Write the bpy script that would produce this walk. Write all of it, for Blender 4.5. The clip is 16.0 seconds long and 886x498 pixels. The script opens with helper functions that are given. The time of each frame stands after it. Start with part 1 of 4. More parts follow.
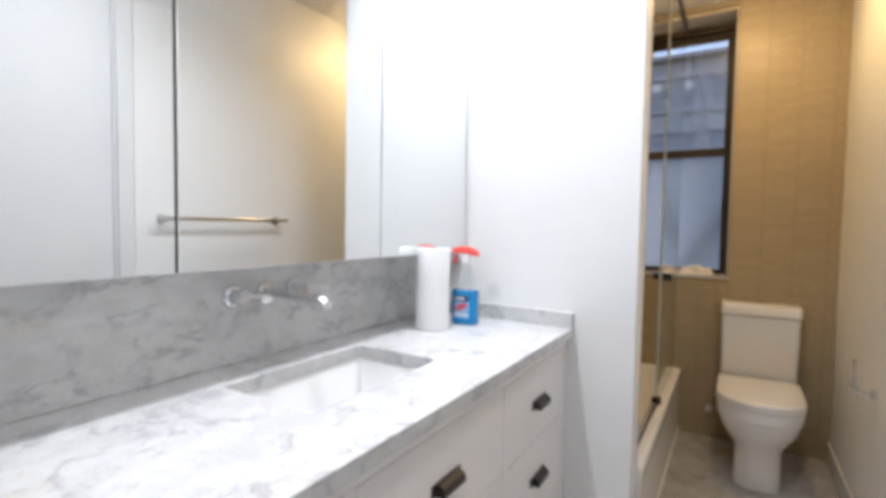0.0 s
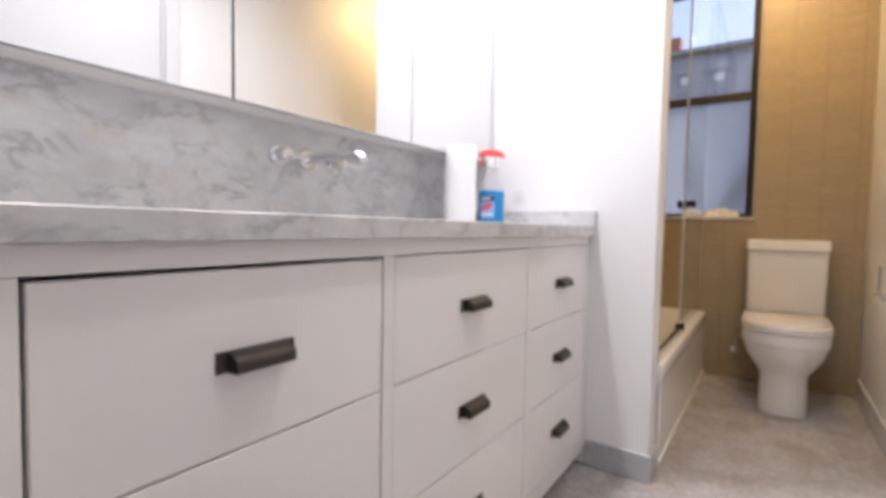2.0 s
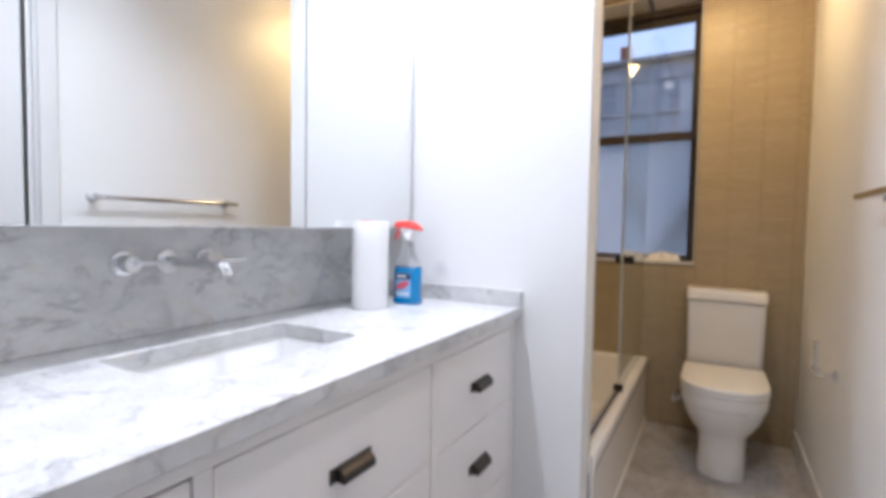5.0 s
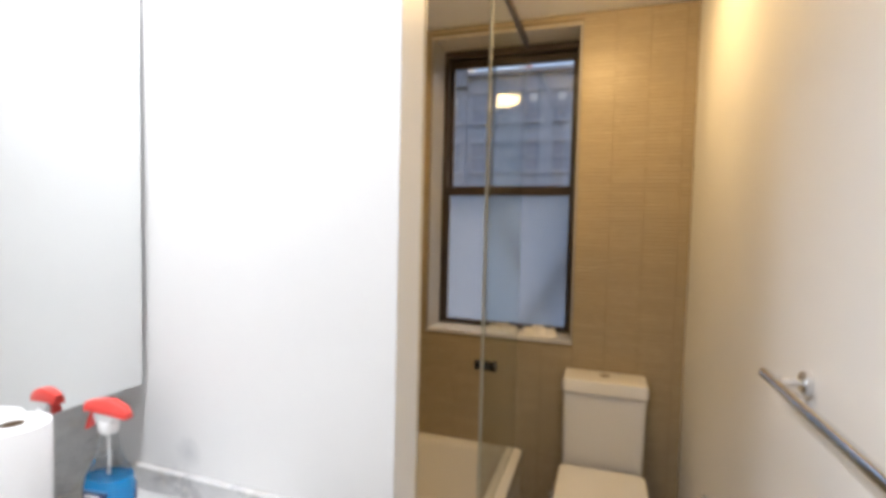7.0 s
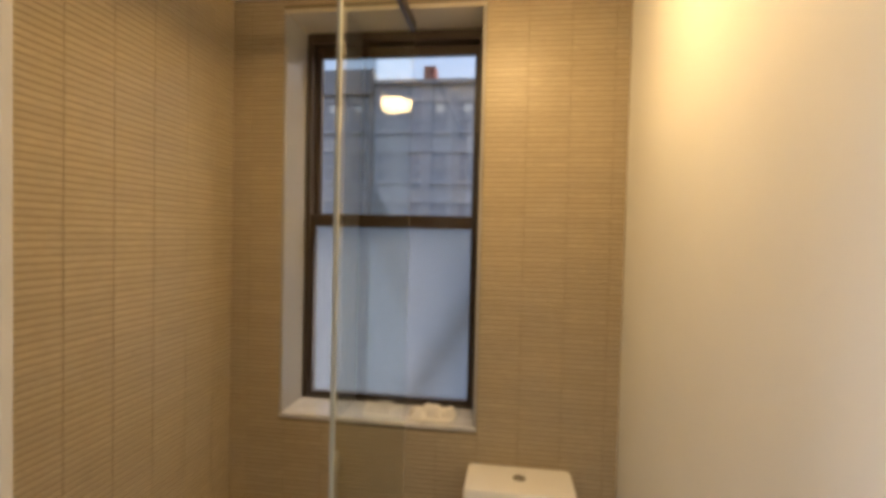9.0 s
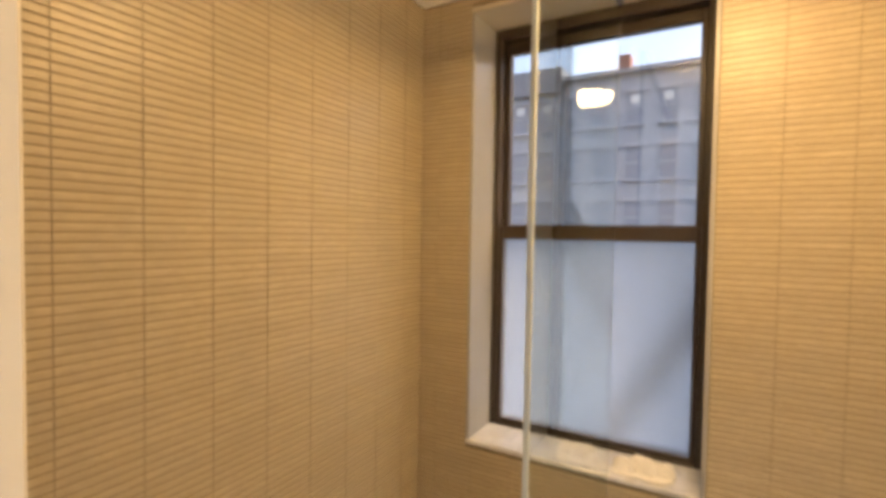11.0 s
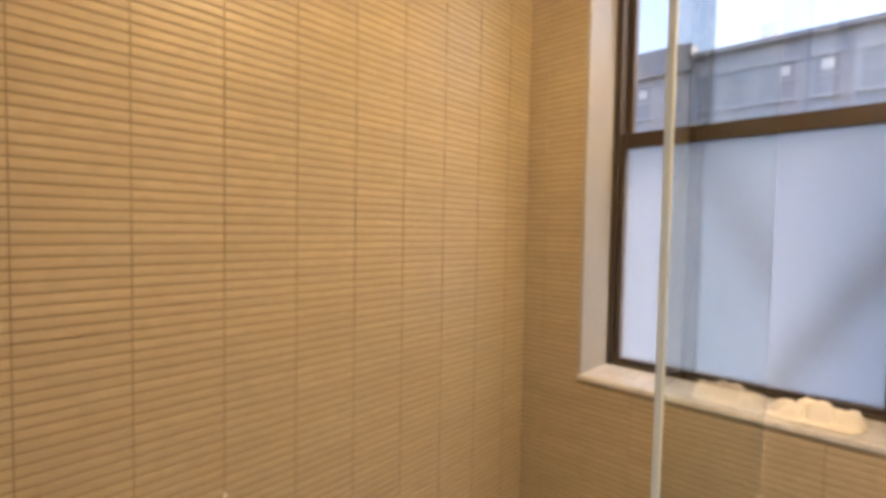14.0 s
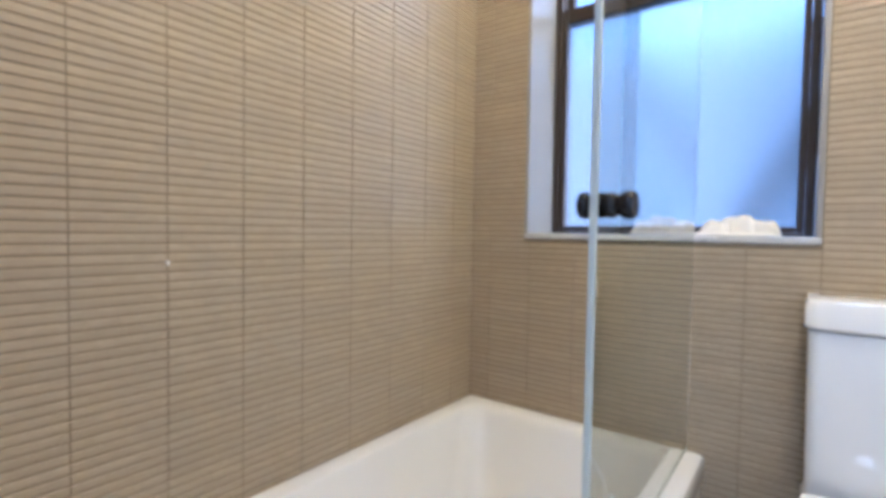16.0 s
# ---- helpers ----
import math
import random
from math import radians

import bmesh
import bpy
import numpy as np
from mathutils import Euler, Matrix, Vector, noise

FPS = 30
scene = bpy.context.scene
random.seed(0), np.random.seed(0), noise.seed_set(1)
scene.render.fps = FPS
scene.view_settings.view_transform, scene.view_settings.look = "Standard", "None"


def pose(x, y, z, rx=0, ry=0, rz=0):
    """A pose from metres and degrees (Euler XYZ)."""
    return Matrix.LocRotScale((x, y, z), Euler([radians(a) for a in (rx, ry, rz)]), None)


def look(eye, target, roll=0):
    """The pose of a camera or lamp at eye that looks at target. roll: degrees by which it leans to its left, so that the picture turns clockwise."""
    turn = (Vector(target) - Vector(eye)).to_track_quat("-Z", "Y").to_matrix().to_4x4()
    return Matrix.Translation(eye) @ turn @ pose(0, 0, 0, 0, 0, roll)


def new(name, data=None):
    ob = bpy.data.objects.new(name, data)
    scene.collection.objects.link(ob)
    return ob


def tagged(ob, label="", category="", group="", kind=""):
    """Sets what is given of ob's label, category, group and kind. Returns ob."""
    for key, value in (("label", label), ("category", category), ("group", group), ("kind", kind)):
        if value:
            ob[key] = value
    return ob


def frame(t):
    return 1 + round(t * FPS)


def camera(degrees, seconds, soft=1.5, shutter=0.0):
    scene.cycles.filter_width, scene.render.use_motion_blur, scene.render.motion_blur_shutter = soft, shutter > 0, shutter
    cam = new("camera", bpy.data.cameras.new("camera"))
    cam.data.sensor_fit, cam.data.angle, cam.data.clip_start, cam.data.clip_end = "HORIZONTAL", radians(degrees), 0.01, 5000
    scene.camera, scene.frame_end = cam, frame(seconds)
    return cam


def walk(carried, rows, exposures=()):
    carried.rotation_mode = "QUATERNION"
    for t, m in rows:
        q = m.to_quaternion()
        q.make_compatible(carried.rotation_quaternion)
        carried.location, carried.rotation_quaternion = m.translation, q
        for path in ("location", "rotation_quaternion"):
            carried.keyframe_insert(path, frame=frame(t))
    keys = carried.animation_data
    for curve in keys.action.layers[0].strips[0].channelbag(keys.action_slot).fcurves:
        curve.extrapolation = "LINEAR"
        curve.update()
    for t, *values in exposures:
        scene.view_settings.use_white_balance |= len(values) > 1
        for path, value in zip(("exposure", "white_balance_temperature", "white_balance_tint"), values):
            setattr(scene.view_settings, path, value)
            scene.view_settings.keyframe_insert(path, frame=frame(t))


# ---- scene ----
cam = camera(85.4, 16.0, 4.3)
METRES, EYE, TILT, LEAN, TURN = 4.3, 1.358, 0.0, 0.0, 31.4
ROWS = [
    (0.0, 0.0005, -0.0022, 0.0010, -0.02, -2.76, -0.95),
    (0.5, -0.0033, -0.0047, -0.0182, 1.24, -2.73, -0.90),
    (1.0, -0.0038, -0.0103, -0.0406, 2.13, -2.68, -0.98),
    (1.5, -0.0030, -0.0195, -0.0675, 2.53, -2.59, -1.00),
    (2.0, -0.0008, -0.0274, -0.0921, 2.80, -2.63, -1.07),
    (2.5, 0.0024, -0.0393, -0.1150, 3.00, -2.48, -0.97),
    (3.0, 0.0017, -0.0517, -0.1292, 3.05, -2.53, -1.10),
    (3.2, 0.0005, -0.0486, -0.1271, 3.15, -2.60, -1.15),
    (5.5, 0.0585, 0.0552, 0.0172, -4.59, -2.80, -1.05),
    (6.0, 0.0859, 0.0845, 0.0500, -7.98, -2.95, -1.24),
    (6.5, 0.1077, 0.1240, 0.0660, -11.04, -2.89, -1.19),
    (7.0, 0.1338, 0.1647, 0.0756, -12.77, -2.87, -1.34),
    (7.5, 0.1593, 0.2060, 0.0864, -13.55, -2.77, -1.47),
    (8.0, 0.1814, 0.2519, 0.0995, -25.06, -2.41, -1.68),
    (8.2, 0.1908, 0.2663, 0.1022, -27.23, -1.89, -1.61),
    (10.3, 0.2277, 0.3719, 0.1216, -9.78, -2.02, -0.88),
    (10.5, 0.2261, 0.3747, 0.1202, -7.67, -1.98, -0.90),
    (11.0, 0.2251, 0.3744, 0.1239, -1.54, -1.90, -0.89),
    (11.5, 0.2259, 0.3600, 0.1357, 7.03, -1.92, -0.73),
    (12.0, 0.2407, 0.3613, 0.1388, 11.93, -2.12, -0.80),
    (12.5, 0.2443, 0.3576, 0.1384, 13.10, -2.13, -0.88),
    (13.0, 0.2328, 0.3802, 0.1161, 13.02, -2.35, -0.99),
    (13.5, 0.2301, 0.4038, 0.0821, 12.63, -2.35, -0.97),
    (14.0, 0.2298, 0.4164, 0.0477, 11.64, -2.42, -1.05),
    (14.5, 0.2311, 0.4226, 0.0103, 8.79, -2.13, -1.03),
    (15.0, 0.2345, 0.4206, -0.0258, 7.12, -1.99, -0.95),
    (15.5, 0.2336, 0.4146, -0.0527, 6.17, -2.07, -0.89),
    (16.0, 0.2327, 0.4076, -0.0688, 5.66, -2.06, -0.94),
]
# exposure and white balance follow the clip's own camera
EXPOSURES = [
    (0.0, 1.22, 6140, 14), (0.5, 1.27, 6540, 17), (1.5, 1.45, 6540, 19), (2.0, 1.50, 6390, 20), (2.5, 1.52, 6240, 20), (3.2, 1.54, 6240, 20),
    (5.5, 1.25, 5790, 16), (6.0, 1.21, 6090, 15), (7.0, 1.20, 6390, 14), (7.5, 1.19, 6690, 14), (8.0, 1.11, 7040, 15), (10.5, 1.70, 6000, 12), (11.0, 1.88, 7000, 17),
    (11.5, 1.98, 7800, 25), (12.0, 2.02, 7900, 24), (12.5, 2.00, 7200, 21), (13.0, 2.00, 6200, 18), (13.5, 2.02, 6300, 18), (14.0, 2.12, 6500, 19), (14.5, 2.18, 5850, 18),
    (15.0, 2.21, 4850, 16), (15.5, 2.29, 4350, 13), (16.0, 2.36, 4350, 14),
]
walk(cam, [(t, pose(0, 0, EYE, TILT, LEAN, TURN) @ pose(METRES * x, METRES * y, METRES * z, 90 + pitch, roll, yaw)) for t, x, y, z, yaw, pitch, roll in ROWS], EXPOSURES)

# ---- light ----
world = bpy.data.worlds.new("world")
scene.world = world
world.use_nodes = True
wn = world.node_tree.nodes
sky = wn.new("ShaderNodeTexSky")
sky.sky_type = "NISHITA"
sky.sun_disc = False
sky.dust_density = 6.0
sky.sun_elevation = radians(38)
sky.sun_rotation = radians(80)
world.node_tree.links.new(sky.outputs["Color"], wn["Background"].inputs["Color"])
wn["Background"].inputs["Strength"].default_value = 0.15

sun = new("sun", bpy.data.lights.new("sun", "SUN"))
sun.data.energy, sun.data.angle, sun.data.color = 0.3, radians(25), (1.0, 0.97, 0.94)
sun.matrix_world = look((9.85, 1.74, 37.8), (0, 0, 30))


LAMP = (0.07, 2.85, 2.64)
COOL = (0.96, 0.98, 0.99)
# All out of view; the third, over the aisle, is added fill light.
DOWNLIGHTS_AND_FILL = [(-0.80, 0.52, 4.2), (-0.80, 1.52, 5.4), (0.05, 0.80, 2.9)]
for dx, dy, power in DOWNLIGHTS_AND_FILL:
    ob = new("unseen_downlight_source", bpy.data.lights.new("unseen_downlight_source", "AREA"))
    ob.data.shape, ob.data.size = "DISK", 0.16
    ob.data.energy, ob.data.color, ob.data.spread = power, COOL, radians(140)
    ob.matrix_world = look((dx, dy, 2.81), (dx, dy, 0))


# ---- materials ----
def shader(name, base=(0.8, 0.8, 0.8), rough=0.5, metal=0.0, **more):
    m = bpy.data.materials.new(name)
    m.use_nodes = True
    b = m.node_tree.nodes["Principled BSDF"]
    b.inputs["Base Color"].default_value = (*base, 1)
    b.inputs["Roughness"].default_value = rough
    b.inputs["Metallic"].default_value = metal
    for key, value in more.items():
        b.inputs[key.replace("_", " ")].default_value = value
    return m


def nodes_of(m):
    t = m.node_tree
    return t, t.nodes, t.links, t.nodes["Principled BSDF"]


def coords(m, scale=(1, 1, 1)):
    t, n, l, b = nodes_of(m)
    tc, mp = n.new("ShaderNodeNewGeometry"), n.new("ShaderNodeMapping")
    mp.inputs["Scale"].default_value = scale
    l.new(tc.outputs["Position"], mp.inputs["Vector"])
    return mp.outputs["Vector"]


def noise_of(m, vec, scale, detail=4, rough=0.55, distort=0.0):
    t, n, l, b = nodes_of(m)
    x = n.new("ShaderNodeTexNoise")
    x.inputs["Scale"].default_value, x.inputs["Detail"].default_value = scale, detail
    x.inputs["Roughness"].default_value, x.inputs["Distortion"].default_value = rough, distort
    l.new(vec, x.inputs["Vector"])
    return x.outputs["Fac"]


def ramp_of(m, fac, stops):
    t, n, l, b = nodes_of(m)
    r = n.new("ShaderNodeValToRGB")
    e = r.color_ramp.elements
    while len(e) < len(stops):
        e.new(0.5)
    for k, (p, c) in zip(e, stops):
        k.position, k.color = p, (*c, 1)
    l.new(fac, r.inputs["Fac"])
    return r.outputs["Color"]


def mix_of(m, fac, a, c, mode="MIX"):
    t, n, l, b = nodes_of(m)
    x = n.new("ShaderNodeMix")
    x.data_type, x.blend_type = "RGBA", mode
    for sock, v in ((x.inputs["Factor"], fac), (x.inputs["A"], a), (x.inputs["B"], c)):
        if isinstance(v, (float, int)):
            sock.default_value = v
        elif isinstance(v, tuple):
            sock.default_value = (*v, 1)
        else:
            l.new(v, sock)
    return x.outputs["Result"]


def bump_of(m, fac, strength=0.1, distance=0.002):
    t, n, l, b = nodes_of(m)
    x = n.new("ShaderNodeBump")
    x.inputs["Strength"].default_value, x.inputs["Distance"].default_value = strength, distance
    l.new(fac, x.inputs["Height"])
    l.new(x.outputs["Normal"], b.inputs["Normal"])


def to_base(m, col):
    m.node_tree.links.new(col, m.node_tree.nodes["Principled BSDF"].inputs["Base Color"])


def to_rough(m, fac, lo, hi):
    t, n, l, b = nodes_of(m)
    x = n.new("ShaderNodeMapRange")
    x.inputs["To Min"].default_value, x.inputs["To Max"].default_value = lo, hi
    l.new(fac, x.inputs["Value"])
    l.new(x.outputs["Result"], b.inputs["Roughness"])


def paint(name, base, rough, mottled=0.04, grain=60):
    m = shader(name, base, rough)
    v = coords(m)
    a = noise_of(m, v, 2.3, 5)
    g = noise_of(m, v, grain, 3)
    dark = tuple(c * (1 - mottled) for c in base)
    to_base(m, ramp_of(m, a, [(0.3, dark), (0.7, base)]))
    to_rough(m, g, rough - 0.06, rough + 0.08)
    bump_of(m, g, 0.12, 0.0015)
    return m


def marble(name, base, vein, amount, scale=5.0, rough=0.28):
    """Cloudy stone with broken thin veins and fine crystal speckle."""
    m = shader(name, base, rough)
    v = coords(m, (1.0, 0.75, 1.25))
    big = noise_of(m, v, scale * 0.75, 7, 0.66, 0.15)
    mid = noise_of(m, v, scale * 2.6, 8, 0.70, 0.2)
    fine = noise_of(m, v, scale * 16, 6, 0.7)
    warp = noise_of(m, v, scale * 0.9, 9, 0.66, 0.35)
    mask = noise_of(m, v, scale * 0.9 + 1.7, 4, 0.6)
    half = tuple(x * 0.55 + y * 0.45 for x, y in zip(base, vein))
    cloud = mix_of(m, ramp_of(m, big, [(0.40, (0, 0, 0)), (0.66, (0.85, 0.85, 0.85))]), base, half)
    cloud = mix_of(m, ramp_of(m, mid, [(0.46, (0, 0, 0)), (0.66, (0.8, 0.8, 0.8))]), cloud, half)
    cloud = mix_of(m, ramp_of(m, fine, [(0.40, (0, 0, 0)), (0.80, (0.30, 0.30, 0.30))]), cloud, vein)
    thin = ramp_of(m, warp, [(0.455, (0, 0, 0)), (0.495, (1, 1, 1)), (0.505, (1, 1, 1)), (0.540, (0, 0, 0))])
    gate = ramp_of(m, mask, [(0.44, (0, 0, 0)), (0.58, (amount, amount, amount))])
    warm = noise_of(m, v, scale * 1.7 + 0.6, 5, 0.6, 0.6)
    rust = tuple(x * k for x, k in zip(base, (0.80, 0.72, 0.60)))
    cloud = mix_of(m, ramp_of(m, warm, [(0.54, (0, 0, 0)), (0.74, (0.55, 0.55, 0.55))]), cloud, rust)
    to_base(m, mix_of(m, mix_of(m, 1.0, thin, gate, "MULTIPLY"), cloud, vein))
    to_rough(m, fine, rough - 0.08, rough + 0.1)
    return m


def varied(name, base, spread, rough, grain_scale=(1, 1, 1), metal=0.0, stain=None):
    """A piece material: each object differs a little."""
    m = shader(name, base, rough, metal)
    t, n, l, b = nodes_of(m)
    info = n.new("ShaderNodeObjectInfo")
    isl = n.new("ShaderNodeNewGeometry")
    add = n.new("ShaderNodeMath")
    add.operation = "ADD"
    l.new(info.outputs["Random"], add.inputs[0])
    l.new(isl.outputs["Random Per Island"], add.inputs[1])
    fr = n.new("ShaderNodeMath")
    fr.operation = "FRACT"
    l.new(add.outputs[0], fr.inputs[0])
    lo, hi = tuple(c * (1 - spread) for c in base), tuple(min(1, c * (1 + spread)) for c in base)
    col = ramp_of(m, fr.outputs[0], [(0.0, lo), (1.0, hi)])
    v = coords(m, grain_scale)
    g = noise_of(m, v, 26, 5, 0.65)
    col = mix_of(m, ramp_of(m, g, [(0.35, (0, 0, 0)), (0.72, (1, 1, 1))]), col, tuple(c * 0.82 for c in base))
    if stain:
        w = coords(m)
        patch = noise_of(m, w, 4.6, 6, 0.62, 0.5)
        col = mix_of(m, ramp_of(m, patch, [(0.46, (0, 0, 0)), (0.68, (0.60, 0.60, 0.60))]), col, stain)
    to_base(m, col)
    to_rough(m, g, rough - 0.08, rough + 0.12)
    bump_of(m, g, 0.15, 0.001)
    return m


M_wall = paint("wall_paint", (0.85, 0.85, 0.84), 0.42, 0.03)
def smudge(m, at, radius, tone):
    """A soft-edged dirty mark on a wall."""
    t, n, l, b = nodes_of(m)
    geo, dist = n.new("ShaderNodeNewGeometry"), n.new("ShaderNodeVectorMath")
    dist.operation = "DISTANCE"
    dist.inputs[1].default_value = at
    l.new(geo.outputs["Position"], dist.inputs[0])
    mottle = noise_of(m, coords(m), 40, 4)
    add = n.new("ShaderNodeMath")
    add.operation = "MULTIPLY_ADD"
    l.new(mottle, add.inputs[0])
    add.inputs[1].default_value = radius * 0.8
    l.new(dist.outputs["Value"], add.inputs[2])
    div = n.new("ShaderNodeMath")
    div.operation = "DIVIDE"
    l.new(add.outputs[0], div.inputs[0])
    div.inputs[1].default_value = radius * 2
    mask = ramp_of(m, div.outputs[0], [(0.25, (0.55, 0.55, 0.55)), (0.70, (0, 0, 0))])
    to_base(m, mix_of(m, mask, b.inputs["Base Color"].links[0].from_socket, tone))


smudge(M_wall, (-0.860, 1.834, 1.090), 0.045, (0.55, 0.56, 0.57))
M_ceil = paint("ceiling_paint", (0.84, 0.84, 0.83), 0.6, 0.03)
M_door = paint("door_paint", (0.74, 0.74, 0.735), 0.35, 0.03)
M_lacquer = paint("cabinet_lacquer", (0.84, 0.81, 0.785), 0.30, 0.03, 90)
M_gap = paint("cabinet_inside", (0.22, 0.20, 0.18), 0.7)
M_marble = marble("carrara_marble", (0.70, 0.70, 0.69), (0.36, 0.365, 0.375), 0.80, 8.0)
M_sill = marble("polished_sill_marble", (0.66, 0.66, 0.66), (0.40, 0.405, 0.415), 0.6, 8.0, 0.14)
M_marble_grey = marble("grey_marble", (0.55, 0.56, 0.57), (0.30, 0.31, 0.33), 0.6, 6.0)
M_tile = varied("ribbed_tile", (0.462, 0.376, 0.250), 0.07, 0.33, (1, 1, 8))
M_grout = paint("tile_grout", (0.265, 0.218, 0.142), 0.85, 0.15, 200)
M_mosaic = varied("mosaic_marble", (0.55, 0.535, 0.52), 0.2, 0.3, stain=(0.27, 0.205, 0.15))
M_mgrout = paint("mosaic_grout", (0.10, 0.095, 0.09), 0.85, 0.1, 200)
M_porcelain = shader("porcelain", (0.87, 0.86, 0.84), 0.10, 0.0, Coat_Weight=0.4)
M_basin = shader("satin_white_ceramic", (0.86, 0.86, 0.85), 0.38, 0.0, Coat_Weight=0.08)
M_tub = shader("tub_acrylic", (0.87, 0.855, 0.83), 0.16, 0.0, Coat_Weight=0.2)
M_chrome = shader("chrome", (0.72, 0.73, 0.75), 0.09, 1.0)
M_brushed = shader("brushed_nickel", (0.60, 0.57, 0.53), 0.28, 1.0)
M_bronze = paint("dark_bronze", (0.085, 0.075, 0.065), 0.36, 0.25, 120)
M_bronze.node_tree.nodes["Principled BSDF"].inputs["Metallic"].default_value = 0.75
M_black = shader("black_metal", (0.02, 0.02, 0.021), 0.25, 0.6)
M_mirror = shader("mirror_silver", (0.86, 0.88, 0.88), 0.0, 1.0)
M_edge = shader("mirror_edge", (0.10, 0.12, 0.12), 0.3)
M_frame = paint("brown_window_frame", (0.045, 0.031, 0.022), 0.4, 0.2, 80)
M_paper = paint("kitchen_paper", (0.86, 0.86, 0.86), 0.9, 0.03, 250)
M_card = paint("cardboard", (0.30, 0.22, 0.15), 0.9)
M_cloth = paint("rag_cloth", (0.84, 0.82, 0.78), 0.95, 0.12, 180)
M_reveal = paint("stone_reveal", (0.36, 0.35, 0.335), 0.30, 0.10, 90)
M_trim = paint("tile_edge_trim", (0.60, 0.54, 0.43), 0.45, 0.12, 120)
M_caulk = paint("dark_caulk", (0.10, 0.085, 0.065), 0.9, 0.3, 150)
M_red = shader("red_plastic", (0.80, 0.075, 0.06), 0.35)
M_white_pl = shader("white_plastic", (0.80, 0.80, 0.80), 0.35)
M_blue = shader("blue_cleaner", (0.0, 0.21, 0.50), 0.12, 0.0, Coat_Weight=0.3)
M_lab_dark = shader("label_dark", (0.012, 0.03, 0.10), 0.4)
M_lab_red = shader("label_red", (0.62, 0.10, 0.16), 0.4)
M_lab_light = shader("label_light_blue", (0.22, 0.48, 0.75), 0.4)
M_rubber = shader("grey_rubber", (0.16, 0.16, 0.17), 0.6)


def glass(name, tint, rough):
    m = shader(name, tint, rough, 0.0, Transmission_Weight=1.0, IOR=1.58)
    return m


M_glass = glass("shower_glass", (0.86, 0.91, 0.885), 0.0)
M_pane = glass("window_glass", (0.93, 0.975, 1.0), 0.0)
M_pane.node_tree.nodes["Principled BSDF"].inputs["IOR"].default_value = 1.8
M_frost = glass("frosted_glass", (0.80, 0.90, 0.96), 0.27)
fn, fl = M_frost.node_tree.nodes, M_frost.node_tree.links
haze = fn.new("ShaderNodeBsdfTranslucent")
haze.inputs["Color"].default_value = (0.88, 0.93, 0.98, 1)
blend = fn.new("ShaderNodeMixShader")
blend.inputs["Fac"].default_value = 0.14
fl.new(fn["Principled BSDF"].outputs[0], blend.inputs[1])
fl.new(haze.outputs[0], blend.inputs[2])
fl.new(blend.outputs[0], fn["Material Output"].inputs["Surface"])
M_clearpl = glass("clear_plastic", (0.95, 0.97, 0.98), 0.03)
M_clearpl.node_tree.nodes["Principled BSDF"].inputs["IOR"].default_value = 1.06
M_gedge = shader("glass_edge", (0.52, 0.56, 0.52), 0.2)
M_bowl = shader("lamp_glass", (0.9, 0.86, 0.78), 0.3, 0.0, Emission_Color=(1.0, 0.67, 0.29, 1), Emission_Strength=29.0)
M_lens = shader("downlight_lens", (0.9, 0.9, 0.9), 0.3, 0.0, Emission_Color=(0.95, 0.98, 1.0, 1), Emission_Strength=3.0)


# ---- mesh helpers ----
def link_mesh(name, bm, material, smooth=False):
    me = bpy.data.meshes.new(name)
    bm.to_mesh(me)
    bm.free()
    for m in (material if isinstance(material, (list, tuple)) else [material]):
        me.materials.append(m)
    if smooth:
        for p in me.polygons:
            p.use_smooth = True
        me.set_sharp_from_angle(angle=radians(38))
    return new(name, me)


def part(name, bm, material, parent, label="", smooth=False):
    ob = link_mesh(name, bm, material, smooth)
    ob.parent = parent
    if label:
        tagged(ob, label)
    return ob


def thing(name, at, label, category, group="", kind=""):
    ob = new(name)
    ob.location = at
    ob.empty_display_size = 0.05
    return tagged(ob, label, category, group, kind)


def brick_bm(x0, x1, y0, y1, z0, z1, bevel=0.0, seg=1, bm=None):
    """A block from its limits, its edges eased."""
    bm2 = bmesh.new()
    bmesh.ops.create_cube(bm2, size=1)
    for v in bm2.verts:
        v.co = Vector(((x0 + x1) / 2 + v.co.x * (x1 - x0), (y0 + y1) / 2 + v.co.y * (y1 - y0), (z0 + z1) / 2 + v.co.z * (z1 - z0)))
    if bevel > 0:
        bmesh.ops.bevel(bm2, geom=bm2.edges[:], offset=bevel, segments=seg, affect="EDGES", profile=0.5)
    if bm is None:
        return bm2
    me = bpy.data.meshes.new("tmp")
    bm2.to_mesh(me)
    bm2.free()
    bm.from_mesh(me)
    bpy.data.meshes.remove(me)
    return bm


def lathe_bm(profile, segments=32, axis="z", at=(0, 0, 0)):
    """Turns (radius, height) pairs round an axis."""
    bm = bmesh.new()
    rings = []
    for r, h in profile:
        ring = []
        for i in range(segments):
            a = 2 * math.pi * i / segments
            p = Vector((r * math.cos(a), r * math.sin(a), h))
            if axis == "x":
                p = Vector((p.z, p.x, p.y))
            elif axis == "y":
                p = Vector((p.y, p.z, p.x))
            ring.append(bm.verts.new(p + Vector(at)))
        rings.append(ring)
    for a, b in zip(rings, rings[1:]):
        for i in range(segments):
            j = (i + 1) % segments
            bm.faces.new((a[i], a[j], b[j], b[i]))
    for ring, flip in ((rings[0], True), (rings[-1], False)):
        bm.faces.new(ring[::-1] if flip else ring)
    bmesh.ops.recalc_face_normals(bm, faces=bm.faces[:])
    return bm


